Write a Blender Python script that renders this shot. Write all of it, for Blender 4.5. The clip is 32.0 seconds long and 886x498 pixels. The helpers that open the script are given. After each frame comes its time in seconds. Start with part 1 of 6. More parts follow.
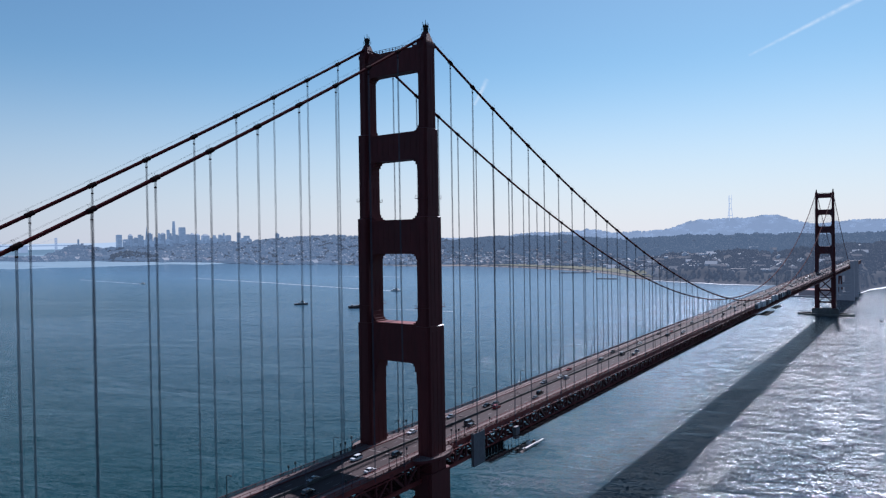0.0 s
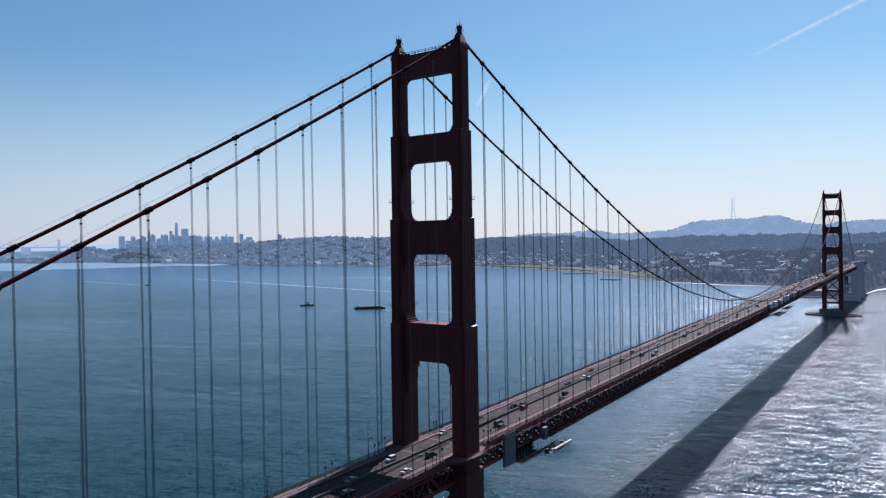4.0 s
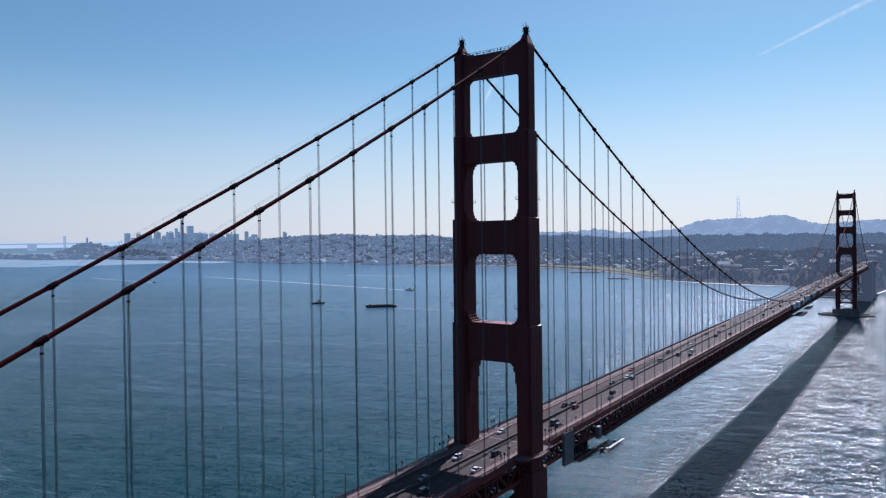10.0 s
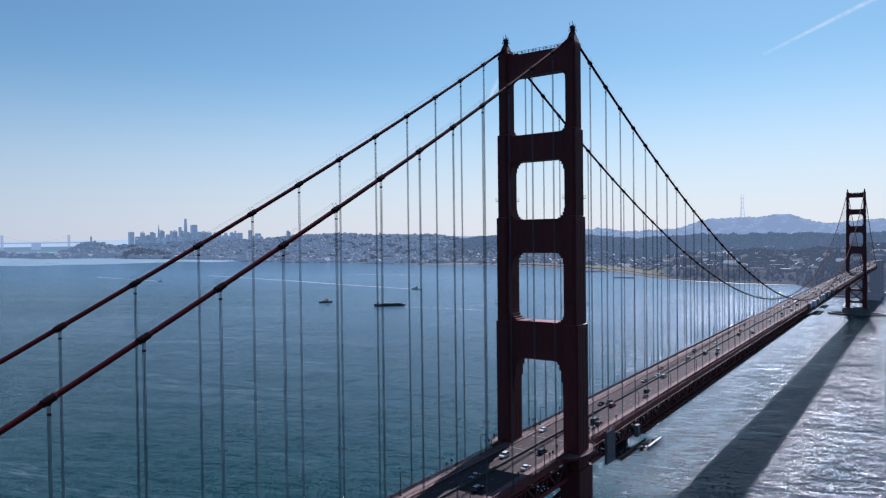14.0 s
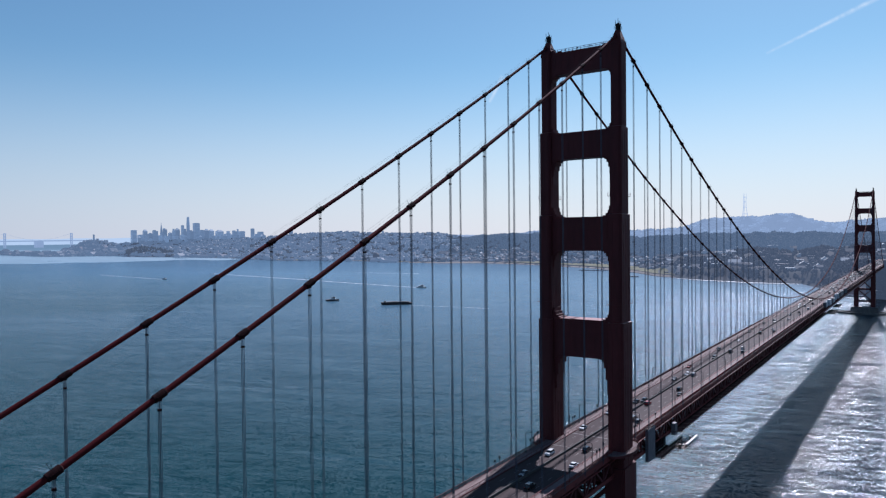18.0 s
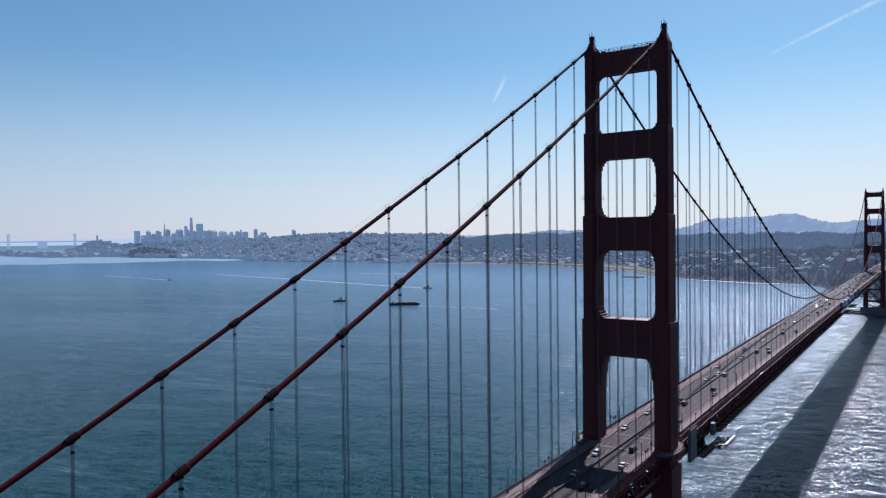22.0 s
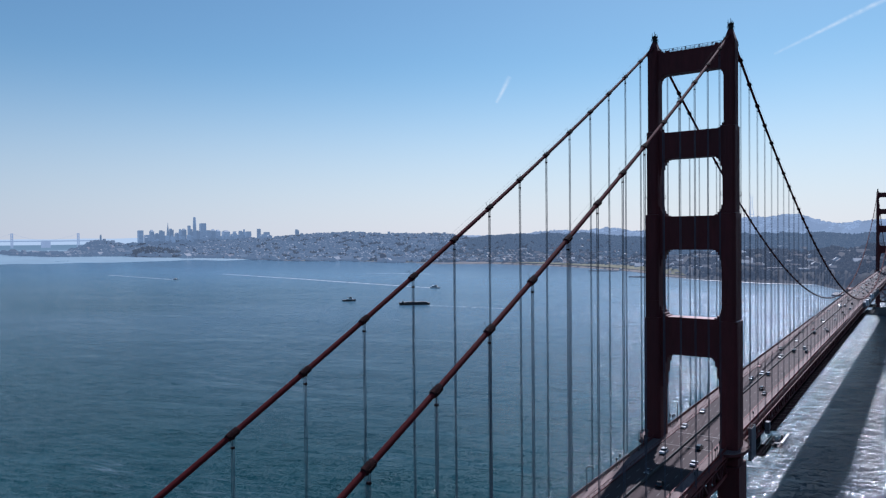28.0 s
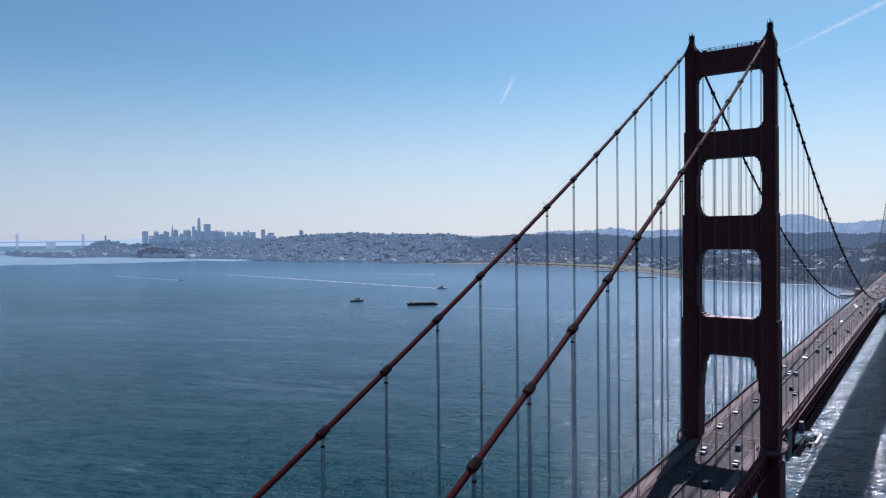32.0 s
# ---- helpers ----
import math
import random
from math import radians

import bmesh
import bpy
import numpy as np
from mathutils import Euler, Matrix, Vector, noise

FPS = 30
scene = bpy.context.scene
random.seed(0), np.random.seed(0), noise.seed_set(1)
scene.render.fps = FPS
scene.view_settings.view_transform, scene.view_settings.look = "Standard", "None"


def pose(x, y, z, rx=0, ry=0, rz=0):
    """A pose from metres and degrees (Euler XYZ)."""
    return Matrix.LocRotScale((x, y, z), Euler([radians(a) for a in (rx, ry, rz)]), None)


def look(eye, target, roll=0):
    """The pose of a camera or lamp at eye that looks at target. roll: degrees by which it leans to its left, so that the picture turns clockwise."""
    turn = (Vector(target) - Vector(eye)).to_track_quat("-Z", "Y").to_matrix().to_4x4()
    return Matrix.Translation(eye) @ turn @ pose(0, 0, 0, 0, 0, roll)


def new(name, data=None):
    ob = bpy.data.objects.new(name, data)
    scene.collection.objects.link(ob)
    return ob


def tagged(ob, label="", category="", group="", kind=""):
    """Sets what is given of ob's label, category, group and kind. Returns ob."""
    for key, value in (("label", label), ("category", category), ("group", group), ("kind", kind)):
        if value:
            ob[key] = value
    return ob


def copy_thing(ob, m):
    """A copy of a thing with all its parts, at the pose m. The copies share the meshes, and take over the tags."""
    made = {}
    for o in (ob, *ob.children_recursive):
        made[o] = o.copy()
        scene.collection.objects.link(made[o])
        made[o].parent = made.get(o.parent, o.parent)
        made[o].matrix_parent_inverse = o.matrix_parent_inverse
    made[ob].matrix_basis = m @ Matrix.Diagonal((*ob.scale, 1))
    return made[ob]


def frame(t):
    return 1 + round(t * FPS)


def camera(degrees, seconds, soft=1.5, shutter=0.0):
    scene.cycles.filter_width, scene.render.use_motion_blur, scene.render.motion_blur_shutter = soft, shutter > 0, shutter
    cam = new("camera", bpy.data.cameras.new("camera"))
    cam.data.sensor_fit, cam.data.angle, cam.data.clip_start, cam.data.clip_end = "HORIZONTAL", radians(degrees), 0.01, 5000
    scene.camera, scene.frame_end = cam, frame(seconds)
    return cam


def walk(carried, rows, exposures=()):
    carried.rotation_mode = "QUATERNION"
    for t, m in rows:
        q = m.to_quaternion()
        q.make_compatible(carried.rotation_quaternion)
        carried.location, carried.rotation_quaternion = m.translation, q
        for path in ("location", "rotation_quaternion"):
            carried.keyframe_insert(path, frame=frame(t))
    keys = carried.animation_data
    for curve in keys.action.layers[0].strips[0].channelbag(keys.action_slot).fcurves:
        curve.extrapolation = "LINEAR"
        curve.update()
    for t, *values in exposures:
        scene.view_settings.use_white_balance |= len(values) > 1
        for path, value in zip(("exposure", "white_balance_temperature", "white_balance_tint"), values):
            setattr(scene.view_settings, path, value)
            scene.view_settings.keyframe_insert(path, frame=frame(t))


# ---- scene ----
cam = camera(64.9, 32.0, 1.25)
PATH = [
    (0, (160.027, -201.005, 152.215), (158.8825, -199.3648, 152.1883), -0.89),
    (0.5, (159.027, -201.514, 152.193), (157.8822, -199.8736, 152.1662), -0.93),
    (1, (157.945, -202.152, 152.158), (156.8007, -200.5117, 152.1312), -0.97),
    (1.5, (156.800, -202.908, 152.120), (155.6558, -201.2683, 152.0948), -1.00),
    (2, (155.605, -203.767, 152.090), (154.4598, -202.1275, 152.0656), -1.01),
    (2.5, (154.366, -204.706, 152.075), (153.2201, -203.0669, 152.0514), -1.01),
    (3, (153.089, -205.694, 152.086), (151.9435, -204.0546, 152.0627), -1.00),
    (3.5, (151.779, -206.722, 152.128), (150.6327, -205.0828, 152.1050), -0.99),
    (5.5, (146.182, -211.356, 152.619), (145.0358, -209.7172, 152.5937), -0.81),
    (6, (144.730, -212.570, 152.685), (143.5833, -210.9316, 152.6590), -0.80),
    (6.5, (143.261, -213.796, 152.731), (142.1143, -212.1571, 152.7048), -0.80),
    (7, (141.789, -215.011, 152.779), (140.6419, -213.3725, 152.7531), -0.80),
    (7.5, (140.314, -216.213, 152.851), (139.1666, -214.5747, 152.8244), -0.80),
    (8, (138.820, -217.412, 152.939), (137.6720, -215.7745, 152.9120), -0.79),
    (8.5, (137.288, -218.609, 153.030), (136.1393, -216.9714, 153.0016), -0.78),
    (9, (135.708, -219.798, 153.108), (134.5590, -218.1610, 153.0789), -0.76),
    (9.5, (134.090, -220.984, 153.165), (132.9402, -219.3480, 153.1364), -0.74),
    (10, (132.455, -222.183, 153.205), (131.3050, -220.5466, 153.1763), -0.72),
    (10.5, (130.820, -223.400, 153.236), (129.6694, -221.7639, 153.2069), -0.71),
    (11, (129.186, -224.628, 153.265), (128.0351, -222.9928, 153.2348), -0.70),
    (11.5, (127.548, -225.858, 153.290), (126.3971, -224.2224, 153.2590), -0.70),
    (12, (125.907, -227.084, 153.304), (124.7554, -225.4484, 153.2725), -0.70),
    (12.5, (124.266, -228.304, 153.301), (123.1146, -226.6689, 153.2691), -0.70),
    (13, (122.631, -229.513, 153.281), (121.4793, -227.8782, 153.2484), -0.70),
    (13.5, (121.005, -230.702, 153.249), (119.8534, -229.0670, 153.2173), -0.70),
    (14, (119.383, -231.871, 153.218), (118.2307, -230.2368, 153.1865), -0.70),
    (14.5, (117.751, -233.033, 153.189), (116.5988, -231.3986, 153.1573), -0.69),
    (16.5, (111.076, -237.646, 153.039), (109.9237, -236.0114, 153.0054), -0.64),
    (17, (109.444, -238.827, 153.025), (108.2920, -237.1930, 152.9907), -0.63),
    (17.5, (107.815, -240.018, 153.025), (106.6622, -238.3834, 152.9905), -0.62),
    (18, (106.177, -241.211, 153.041), (105.0244, -239.5762, 153.0055), -0.61),
    (18.5, (104.544, -242.402, 153.060), (103.3922, -240.7674, 153.0243), -0.60),
    (19, (102.930, -243.593, 153.072), (101.7774, -241.9586, 153.0359), -0.59),
    (19.5, (101.323, -244.783, 153.070), (100.1704, -243.1486, 153.0337), -0.60),
    (20, (99.700, -245.965, 153.053), (98.5467, -244.3312, 153.0176), -0.61),
    (20.5, (98.039, -247.134, 153.030), (96.8860, -245.5007, 152.9952), -0.64),
    (21, (96.342, -248.290, 153.013), (95.1889, -246.6564, 152.9785), -0.65),
    (21.5, (94.631, -249.439, 153.011), (93.4768, -247.8060, 152.9766), -0.65),
    (22, (92.932, -250.597, 153.023), (91.7782, -248.9638, 152.9894), -0.64),
    (22.5, (91.269, -251.776, 153.040), (90.1155, -250.1427, 153.0068), -0.61),
    (23, (89.650, -252.978, 153.051), (88.4964, -251.3446, 153.0179), -0.60),
    (23.5, (88.067, -254.194, 153.053), (86.9121, -252.5608, 153.0203), -0.60),
    (24, (86.499, -255.415, 153.054), (85.3445, -253.7825, 153.0214), -0.60),
    (24.5, (84.929, -256.639, 153.063), (83.7740, -255.0063, 153.0303), -0.60),
    (25, (83.340, -257.861, 153.073), (82.1856, -256.2275, 153.0389), -0.60),
    (25.5, (81.733, -259.074, 153.068), (80.5788, -257.4408, 153.0334), -0.60),
    (27.5, (75.114, -263.846, 152.865), (73.9615, -262.2119, 152.8312), -0.56),
    (28, (73.504, -265.037, 152.811), (72.3513, -263.4029, 152.7771), -0.57),
    (28.5, (71.915, -266.234, 152.757), (70.7616, -264.6004, 152.7236), -0.60),
    (29, (70.330, -267.452, 152.707), (69.1759, -265.8184, 152.6749), -0.62),
    (29.5, (68.743, -268.675, 152.663), (67.5889, -267.0412, 152.6313), -0.64),
    (30, (67.187, -269.858, 152.622), (66.0335, -268.2252, 152.5912), -0.65),
    (30.5, (65.727, -270.942, 152.587), (64.5723, -269.3096, 152.5579), -0.67),
    (31, (64.442, -271.852, 152.572), (63.2856, -270.2204, 152.5431), -0.68),
    (31.5, (63.412, -272.511, 152.596), (62.2539, -270.8802, 152.5665), -0.67),
    (32, (62.696, -272.852, 152.685), (61.5385, -271.2217, 152.6530), -0.61),
]
walk(cam, [(t, look(eye, target, roll)) for t, eye, target, roll in PATH], [(0.0, 0.885, 5270, 6.5), (14.0, 0.89, 5240, 6.5), (32.0, 0.835, 5210, 5.5)])

# ---- light ----
SUN_TO = Vector((-0.14, 1.10, 1.0)).normalized()
SUN_EL = math.asin(SUN_TO.z)
SUN_AZ = math.atan2(SUN_TO.x, SUN_TO.y)
world = bpy.data.worlds.new("sky")
scene.world = world
world.use_nodes = True
wn, wl = world.node_tree.nodes, world.node_tree.links
wn.clear()
w_out = wn.new("ShaderNodeOutputWorld")
w_bg = wn.new("ShaderNodeBackground")
w_sky = wn.new("ShaderNodeTexSky")
w_sky.sky_type = "NISHITA"
w_sky.sun_disc = False
w_sky.sun_elevation = SUN_EL
w_sky.sun_rotation = SUN_AZ
w_sky.altitude = 100
w_sky.air_density = 1.0
w_sky.dust_density = 0.22
w_sky.ozone_density = 0.4
w_bg.inputs["Strength"].default_value = 0.0445
# pale haze low over the horizon
w_tc = wn.new("ShaderNodeTexCoord")
w_sep = wn.new("ShaderNodeSeparateXYZ")
wl.new(w_tc.outputs["Generated"], w_sep.inputs[0])
w_low = wn.new("ShaderNodeMapRange")
w_low.interpolation_type = "SMOOTHSTEP"
for _i, _v in enumerate((-0.02, 0.255, 0.84, 0.03)):
    w_low.inputs[_i + 1].default_value = _v
wl.new(w_sep.outputs["Z"], w_low.inputs[0])
w_mix = wn.new("ShaderNodeMixRGB")
# the haze is whitest below the sun
w_toward = wn.new("ShaderNodeVectorMath")
w_toward.operation = "DOT_PRODUCT"
w_toward.inputs[1].default_value = Vector((SUN_TO.x, SUN_TO.y, 0)).normalized()
wl.new(w_tc.outputs["Generated"], w_toward.inputs[0])
w_side = wn.new("ShaderNodeMapRange")
for _i, _v in enumerate((0.0, 0.95, 0.0, 1.0)):
    w_side.inputs[_i + 1].default_value = _v
wl.new(w_toward.outputs["Value"], w_side.inputs[0])
w_haze = wn.new("ShaderNodeMixRGB")
w_haze.inputs[1].default_value = (5.15, 5.25, 6.2, 1)
w_haze.inputs[2].default_value = (10.6, 9.0, 8.7, 1)
wl.new(w_side.outputs[0], w_haze.inputs[0])
wl.new(w_haze.outputs[0], w_mix.inputs[2])
wl.new(w_low.outputs[0], w_mix.inputs[0])
w_cast = wn.new("ShaderNodeMixRGB")
w_cast.blend_type = "MULTIPLY"
w_cast.inputs[0].default_value = 1.0
w_tint = wn.new("ShaderNodeMixRGB")
w_tint.inputs[1].default_value = (0.885, 1.015, 1.04, 1)
w_tint.inputs[2].default_value = (0.93, 1.04, 0.985, 1)
wl.new(w_side.outputs[0], w_tint.inputs[0])
wl.new(w_tint.outputs[0], w_cast.inputs[2])
wl.new(w_sky.outputs[0], w_cast.inputs[1])
wl.new(w_cast.outputs[0], w_mix.inputs[1])
wl.new(w_mix.outputs[0], w_bg.inputs[0])
wl.new(w_bg.outputs[0], w_out.inputs[0])
sun_data = bpy.data.lights.new("sun", "SUN")
sun_data.energy = 5.0
sun_data.angle = radians(0.53)
sun_data.color = (1.0, 0.85, 0.81)
sun = new("sun", sun_data)
sun.rotation_euler = SUN_TO.to_track_quat("Z", "Y").to_euler()
sun.location = (0, 0, 600)


# ---- materials ----
def mat(name, base, rough=0.6, metal=0.0, scale=1.0, vary=0.25, stain=None, stain_amt=0.3, stain_scale=0.1, bump=0.0, bump_scale=4.0, spec=0.5, rand=0.0, stretch=(1, 1, 1)):
    m = bpy.data.materials.new(name)
    m.use_nodes = True
    n, l = m.node_tree.nodes, m.node_tree.links
    p = n["Principled BSDF"]
    p.inputs["Roughness"].default_value = rough
    p.inputs["Metallic"].default_value = metal
    p.inputs["Specular IOR Level"].default_value = spec
    geo = n.new("ShaderNodeNewGeometry")
    mp = n.new("ShaderNodeMapping")
    mp.inputs["Scale"].default_value = stretch
    l.new(geo.outputs["Position"], mp.inputs[0])
    fine = n.new("ShaderNodeTexNoise")
    fine.inputs["Scale"].default_value = scale
    fine.inputs["Detail"].default_value = 5
    l.new(mp.outputs[0], fine.inputs["Vector"])
    ramp = n.new("ShaderNodeValToRGB")
    ramp.color_ramp.elements[0].position, ramp.color_ramp.elements[1].position = 0.3, 0.7
    ramp.color_ramp.elements[0].color = (*[c * (1 - vary) for c in base], 1)
    ramp.color_ramp.elements[1].color = (*[min(1, c * (1 + vary)) for c in base], 1)
    l.new(fine.outputs["Fac"], ramp.inputs[0])
    col = ramp.outputs[0]
    if stain:
        big = n.new("ShaderNodeTexNoise")
        big.inputs["Scale"].default_value = stain_scale
        big.inputs["Detail"].default_value = 6
        l.new(mp.outputs[0], big.inputs["Vector"])
        r2 = n.new("ShaderNodeValToRGB")
        r2.color_ramp.elements[0].position, r2.color_ramp.elements[1].position = 0.42, 0.68
        r2.color_ramp.elements[0].color = (0, 0, 0, 1)
        r2.color_ramp.elements[1].color = (stain_amt, stain_amt, stain_amt, 1)
        l.new(big.outputs["Fac"], r2.inputs[0])
        mx = n.new("ShaderNodeMixRGB")
        mx.inputs[2].default_value = (*stain, 1)
        l.new(r2.outputs[0], mx.inputs[0])
        l.new(col, mx.inputs[1])
        col = mx.outputs[0]
    if rand:
        oi = n.new("ShaderNodeObjectInfo")
        hsv = n.new("ShaderNodeHueSaturation")
        mr = n.new("ShaderNodeMapRange")
        mr.inputs[3].default_value, mr.inputs[4].default_value = 1 - rand, 1 + rand
        l.new(oi.outputs["Random"], mr.inputs[0])
        l.new(mr.outputs[0], hsv.inputs["Value"])
        l.new(col, hsv.inputs["Color"])
        col = hsv.outputs[0]
    l.new(col, p.inputs["Base Color"])
    if bump:
        bn = n.new("ShaderNodeTexNoise")
        bn.inputs["Scale"].default_value = bump_scale
        bn.inputs["Detail"].default_value = 4
        l.new(mp.outputs[0], bn.inputs["Vector"])
        b = n.new("ShaderNodeBump")
        b.inputs["Strength"].default_value = bump
        b.inputs["Distance"].default_value = 1.0 / bump_scale
        l.new(bn.outputs["Fac"], b.inputs["Height"])
        l.new(b.outputs[0], p.inputs["Normal"])
    return m


def island_mat(name, colours, rough=0.8, scale=0.02):
    """A far carpet of many small pieces, each island with its own colour."""
    m = bpy.data.materials.new(name)
    m.use_nodes = True
    n, l = m.node_tree.nodes, m.node_tree.links
    p = n["Principled BSDF"]
    p.inputs["Roughness"].default_value = rough
    p.inputs["Specular IOR Level"].default_value = 0.08
    geo = n.new("ShaderNodeNewGeometry")
    r = n.new("ShaderNodeValToRGB")
    r.color_ramp.interpolation = "CONSTANT"
    while len(r.color_ramp.elements) < len(colours):
        r.color_ramp.elements.new(0.5)
    for i, c in enumerate(colours):
        r.color_ramp.elements[i].position = i / len(colours)
        r.color_ramp.elements[i].color = (*c, 1)
    l.new(geo.outputs["Random Per Island"], r.inputs[0])
    t = n.new("ShaderNodeTexNoise")
    t.inputs["Scale"].default_value = scale
    t.inputs["Detail"].default_value = 6
    l.new(geo.outputs["Position"], t.inputs["Vector"])
    mr = n.new("ShaderNodeMapRange")
    mr.inputs[3].default_value, mr.inputs[4].default_value = 0.7, 1.3
    l.new(t.outputs["Fac"], mr.inputs[0])
    hsv = n.new("ShaderNodeHueSaturation")
    l.new(mr.outputs[0], hsv.inputs["Value"])
    l.new(r.outputs[0], hsv.inputs["Color"])
    l.new(hsv.outputs[0], p.inputs["Base Color"])
    return m


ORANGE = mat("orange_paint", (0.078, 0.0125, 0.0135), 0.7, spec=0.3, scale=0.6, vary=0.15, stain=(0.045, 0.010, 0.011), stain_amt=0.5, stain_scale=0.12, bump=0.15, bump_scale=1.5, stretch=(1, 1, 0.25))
# the same orange made lighter, for deck parts that catch the sun
ORANGE_LIT = mat("orange_lit", (0.144, 0.0228, 0.0205), 0.6, spec=0.25, scale=0.8, vary=0.2, stain=(0.0608, 0.0152, 0.0152), stain_amt=0.6, stain_scale=0.2, bump=0.15, bump_scale=2.0)
ORANGE_ROPE = mat("suspender_rope", (0.036, 0.042, 0.062), 0.7, scale=3.0, vary=0.3)
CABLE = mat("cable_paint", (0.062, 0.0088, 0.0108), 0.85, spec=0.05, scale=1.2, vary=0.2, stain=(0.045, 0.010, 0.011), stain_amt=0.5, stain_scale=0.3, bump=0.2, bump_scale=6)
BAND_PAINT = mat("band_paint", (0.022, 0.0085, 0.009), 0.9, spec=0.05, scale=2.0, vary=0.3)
ASPHALT = mat("asphalt", (0.047, 0.0325, 0.032), 0.85, spec=0.12, scale=2.0, vary=0.18, stain=(0.0319, 0.0274, 0.0274), stain_amt=0.6, stain_scale=0.25, bump=0.2, bump_scale=6, stretch=(1, 0.06, 1))
WALK = mat("walkway_concrete", (0.150, 0.112, 0.106), 0.85, spec=0.12, scale=1.5, vary=0.2, stain=(0.105, 0.082, 0.077), stain_amt=0.6, stain_scale=0.2, bump=0.2, bump_scale=4, stretch=(1, 0.3, 1))
PAINT_W = mat("road_paint", (0.19, 0.175, 0.171), 0.7, spec=0.12, scale=2.0, vary=0.25)
BARRIER = mat("barrier_grey", (0.0684, 0.0646, 0.0608), 0.8, spec=0.12, scale=1.5, vary=0.3)
MATT_DARK = mat("matt_dark", (0.0266, 0.0251, 0.0251), 0.95, spec=0.1, scale=1.5, vary=0.4)
DARK = mat("dark_metal", (0.0304, 0.0304, 0.0342), 0.5, metal=0.4, scale=2.0, vary=0.3)
CONCRETE = mat("concrete", (0.129, 0.119, 0.112), 0.85, scale=0.3, vary=0.2, stain=(0.076, 0.0684, 0.0646), stain_amt=0.6, stain_scale=0.06, bump=0.3, bump_scale=0.8, stretch=(1, 1, 0.3))
TARP = mat("grey_tarp", (0.10, 0.096, 0.108), 0.7, scale=0.7, vary=0.12, bump=0.4, bump_scale=1.2)
# tower orange lightened and glossed so that ledges look sunlit
LEDGE_LIT = mat("ledge_lit", (0.13, 0.026, 0.023), 0.38, spec=0.6, scale=0.8, vary=0.3, stain=(0.07, 0.018, 0.017), stain_amt=0.7, stain_scale=0.3)
WHITE = mat("white_paint", (0.593, 0.593, 0.578), 0.5, scale=0.8, vary=0.1)


# ---- mesh tools ----
class Mesh:
    """Vertices and faces gathered for one mesh."""

    def __init__(self):
        self.v, self.f = [], []

    def box(self, x0, x1, y0, y1, z0, z1):
        i = len(self.v)
        self.v += [(x, y, z) for z in (z0, z1) for x, y in ((x0, y0), (x1, y0), (x1, y1), (x0, y1))]
        self.f += [tuple(i + k for k in q) for q in ((3, 2, 1, 0), (4, 5, 6, 7), (0, 1, 5, 4), (1, 2, 6, 5), (2, 3, 7, 6), (3, 0, 4, 7))]
        return self

    def prism(self, outline, z0, z1, taper=1.0, centre=(0, 0)):
        """An upright prism over a counter-clockwise outline."""
        i, n = len(self.v), len(outline)
        cx, cy = centre
        self.v += [(x, y, z0) for x, y in outline] + [(cx + (x - cx) * taper, cy + (y - cy) * taper, z1) for x, y in outline]
        self.f += [tuple(range(i + n - 1, i - 1, -1)), tuple(range(i + n, i + 2 * n))]
        self.f += [(i + k, i + (k + 1) % n, i + n + (k + 1) % n, i + n + k) for k in range(n)]
        return self

    def slab(self, outline, y0, y1):
        """A plate standing across the bridge: outline in x and z, counter-clockwise seen from -y."""
        i, n = len(self.v), len(outline)
        self.v += [(x, y0, z) for x, z in outline] + [(x, y1, z) for x, z in outline]
        self.f += [tuple(range(i, i + n)), tuple(range(i + 2 * n - 1, i + n - 1, -1))]
        self.f += [(i + (k + 1) % n, i + k, i + n + k, i + n + (k + 1) % n) for k in range(n)]
        return self

    def beam(self, p, q, w, h=None):
        """A square member from p to q."""
        p, q = Vector(p), Vector(q)
        h = h or w
        d = (q - p).normalized()
        up = Vector((0, 0, 1)) if abs(d.z) < 0.95 else Vector((0, 1, 0))
        s = d.cross(up).normalized() * w / 2
        u = s.cross(d).normalized() * h / 2
        i = len(self.v)
        for c in (p, q):
            self.v += [tuple(c - s - u), tuple(c + s - u), tuple(c + s + u), tuple(c - s + u)]
        self.f += [tuple(i + k for k in a) for a in ((0, 1, 2, 3), (7, 6, 5, 4), (1, 0, 4, 5), (2, 1, 5, 6), (3, 2, 6, 7), (0, 3, 7, 4))]
        return self

    def tube(self, points, r, n=8, caps=True):
        """A round tube along points; r may be a list."""
        pts = [Vector(p) for p in points]
        rs = r if isinstance(r, (list, tuple)) else [r] * len(pts)
        i = len(self.v)
        for k, p in enumerate(pts):
            d = (pts[min(k + 1, len(pts) - 1)] - pts[max(k - 1, 0)]).normalized()
            a = Vector((1, 0, 0)) if abs(d.x) < 0.9 else Vector((0, 1, 0))
            s = d.cross(a).normalized()
            u = s.cross(d)
            for j in range(n):
                t = 2 * math.pi * j / n
                self.v.append(tuple(p + (s * math.cos(t) + u * math.sin(t)) * rs[k]))
        for k in range(len(pts) - 1):
            for j in range(n):
                a, b = i + k * n + j, i + k * n + (j + 1) % n
                self.f.append((a, a + n, b + n, b))
        if caps:
            self.f.append(tuple(range(i, i + n)))
            self.f.append(tuple(range(i + len(pts) * n - 1, i + (len(pts) - 1) * n - 1, -1)))
        return self

    def data(self, name, material, smooth=False):
        me = bpy.data.meshes.new(name)
        me.from_pydata(self.v, [], self.f)
        me.materials.append(material)
        if smooth:
            me.polygons.foreach_set("use_smooth", [True] * len(me.polygons))
        me.update()
        return me


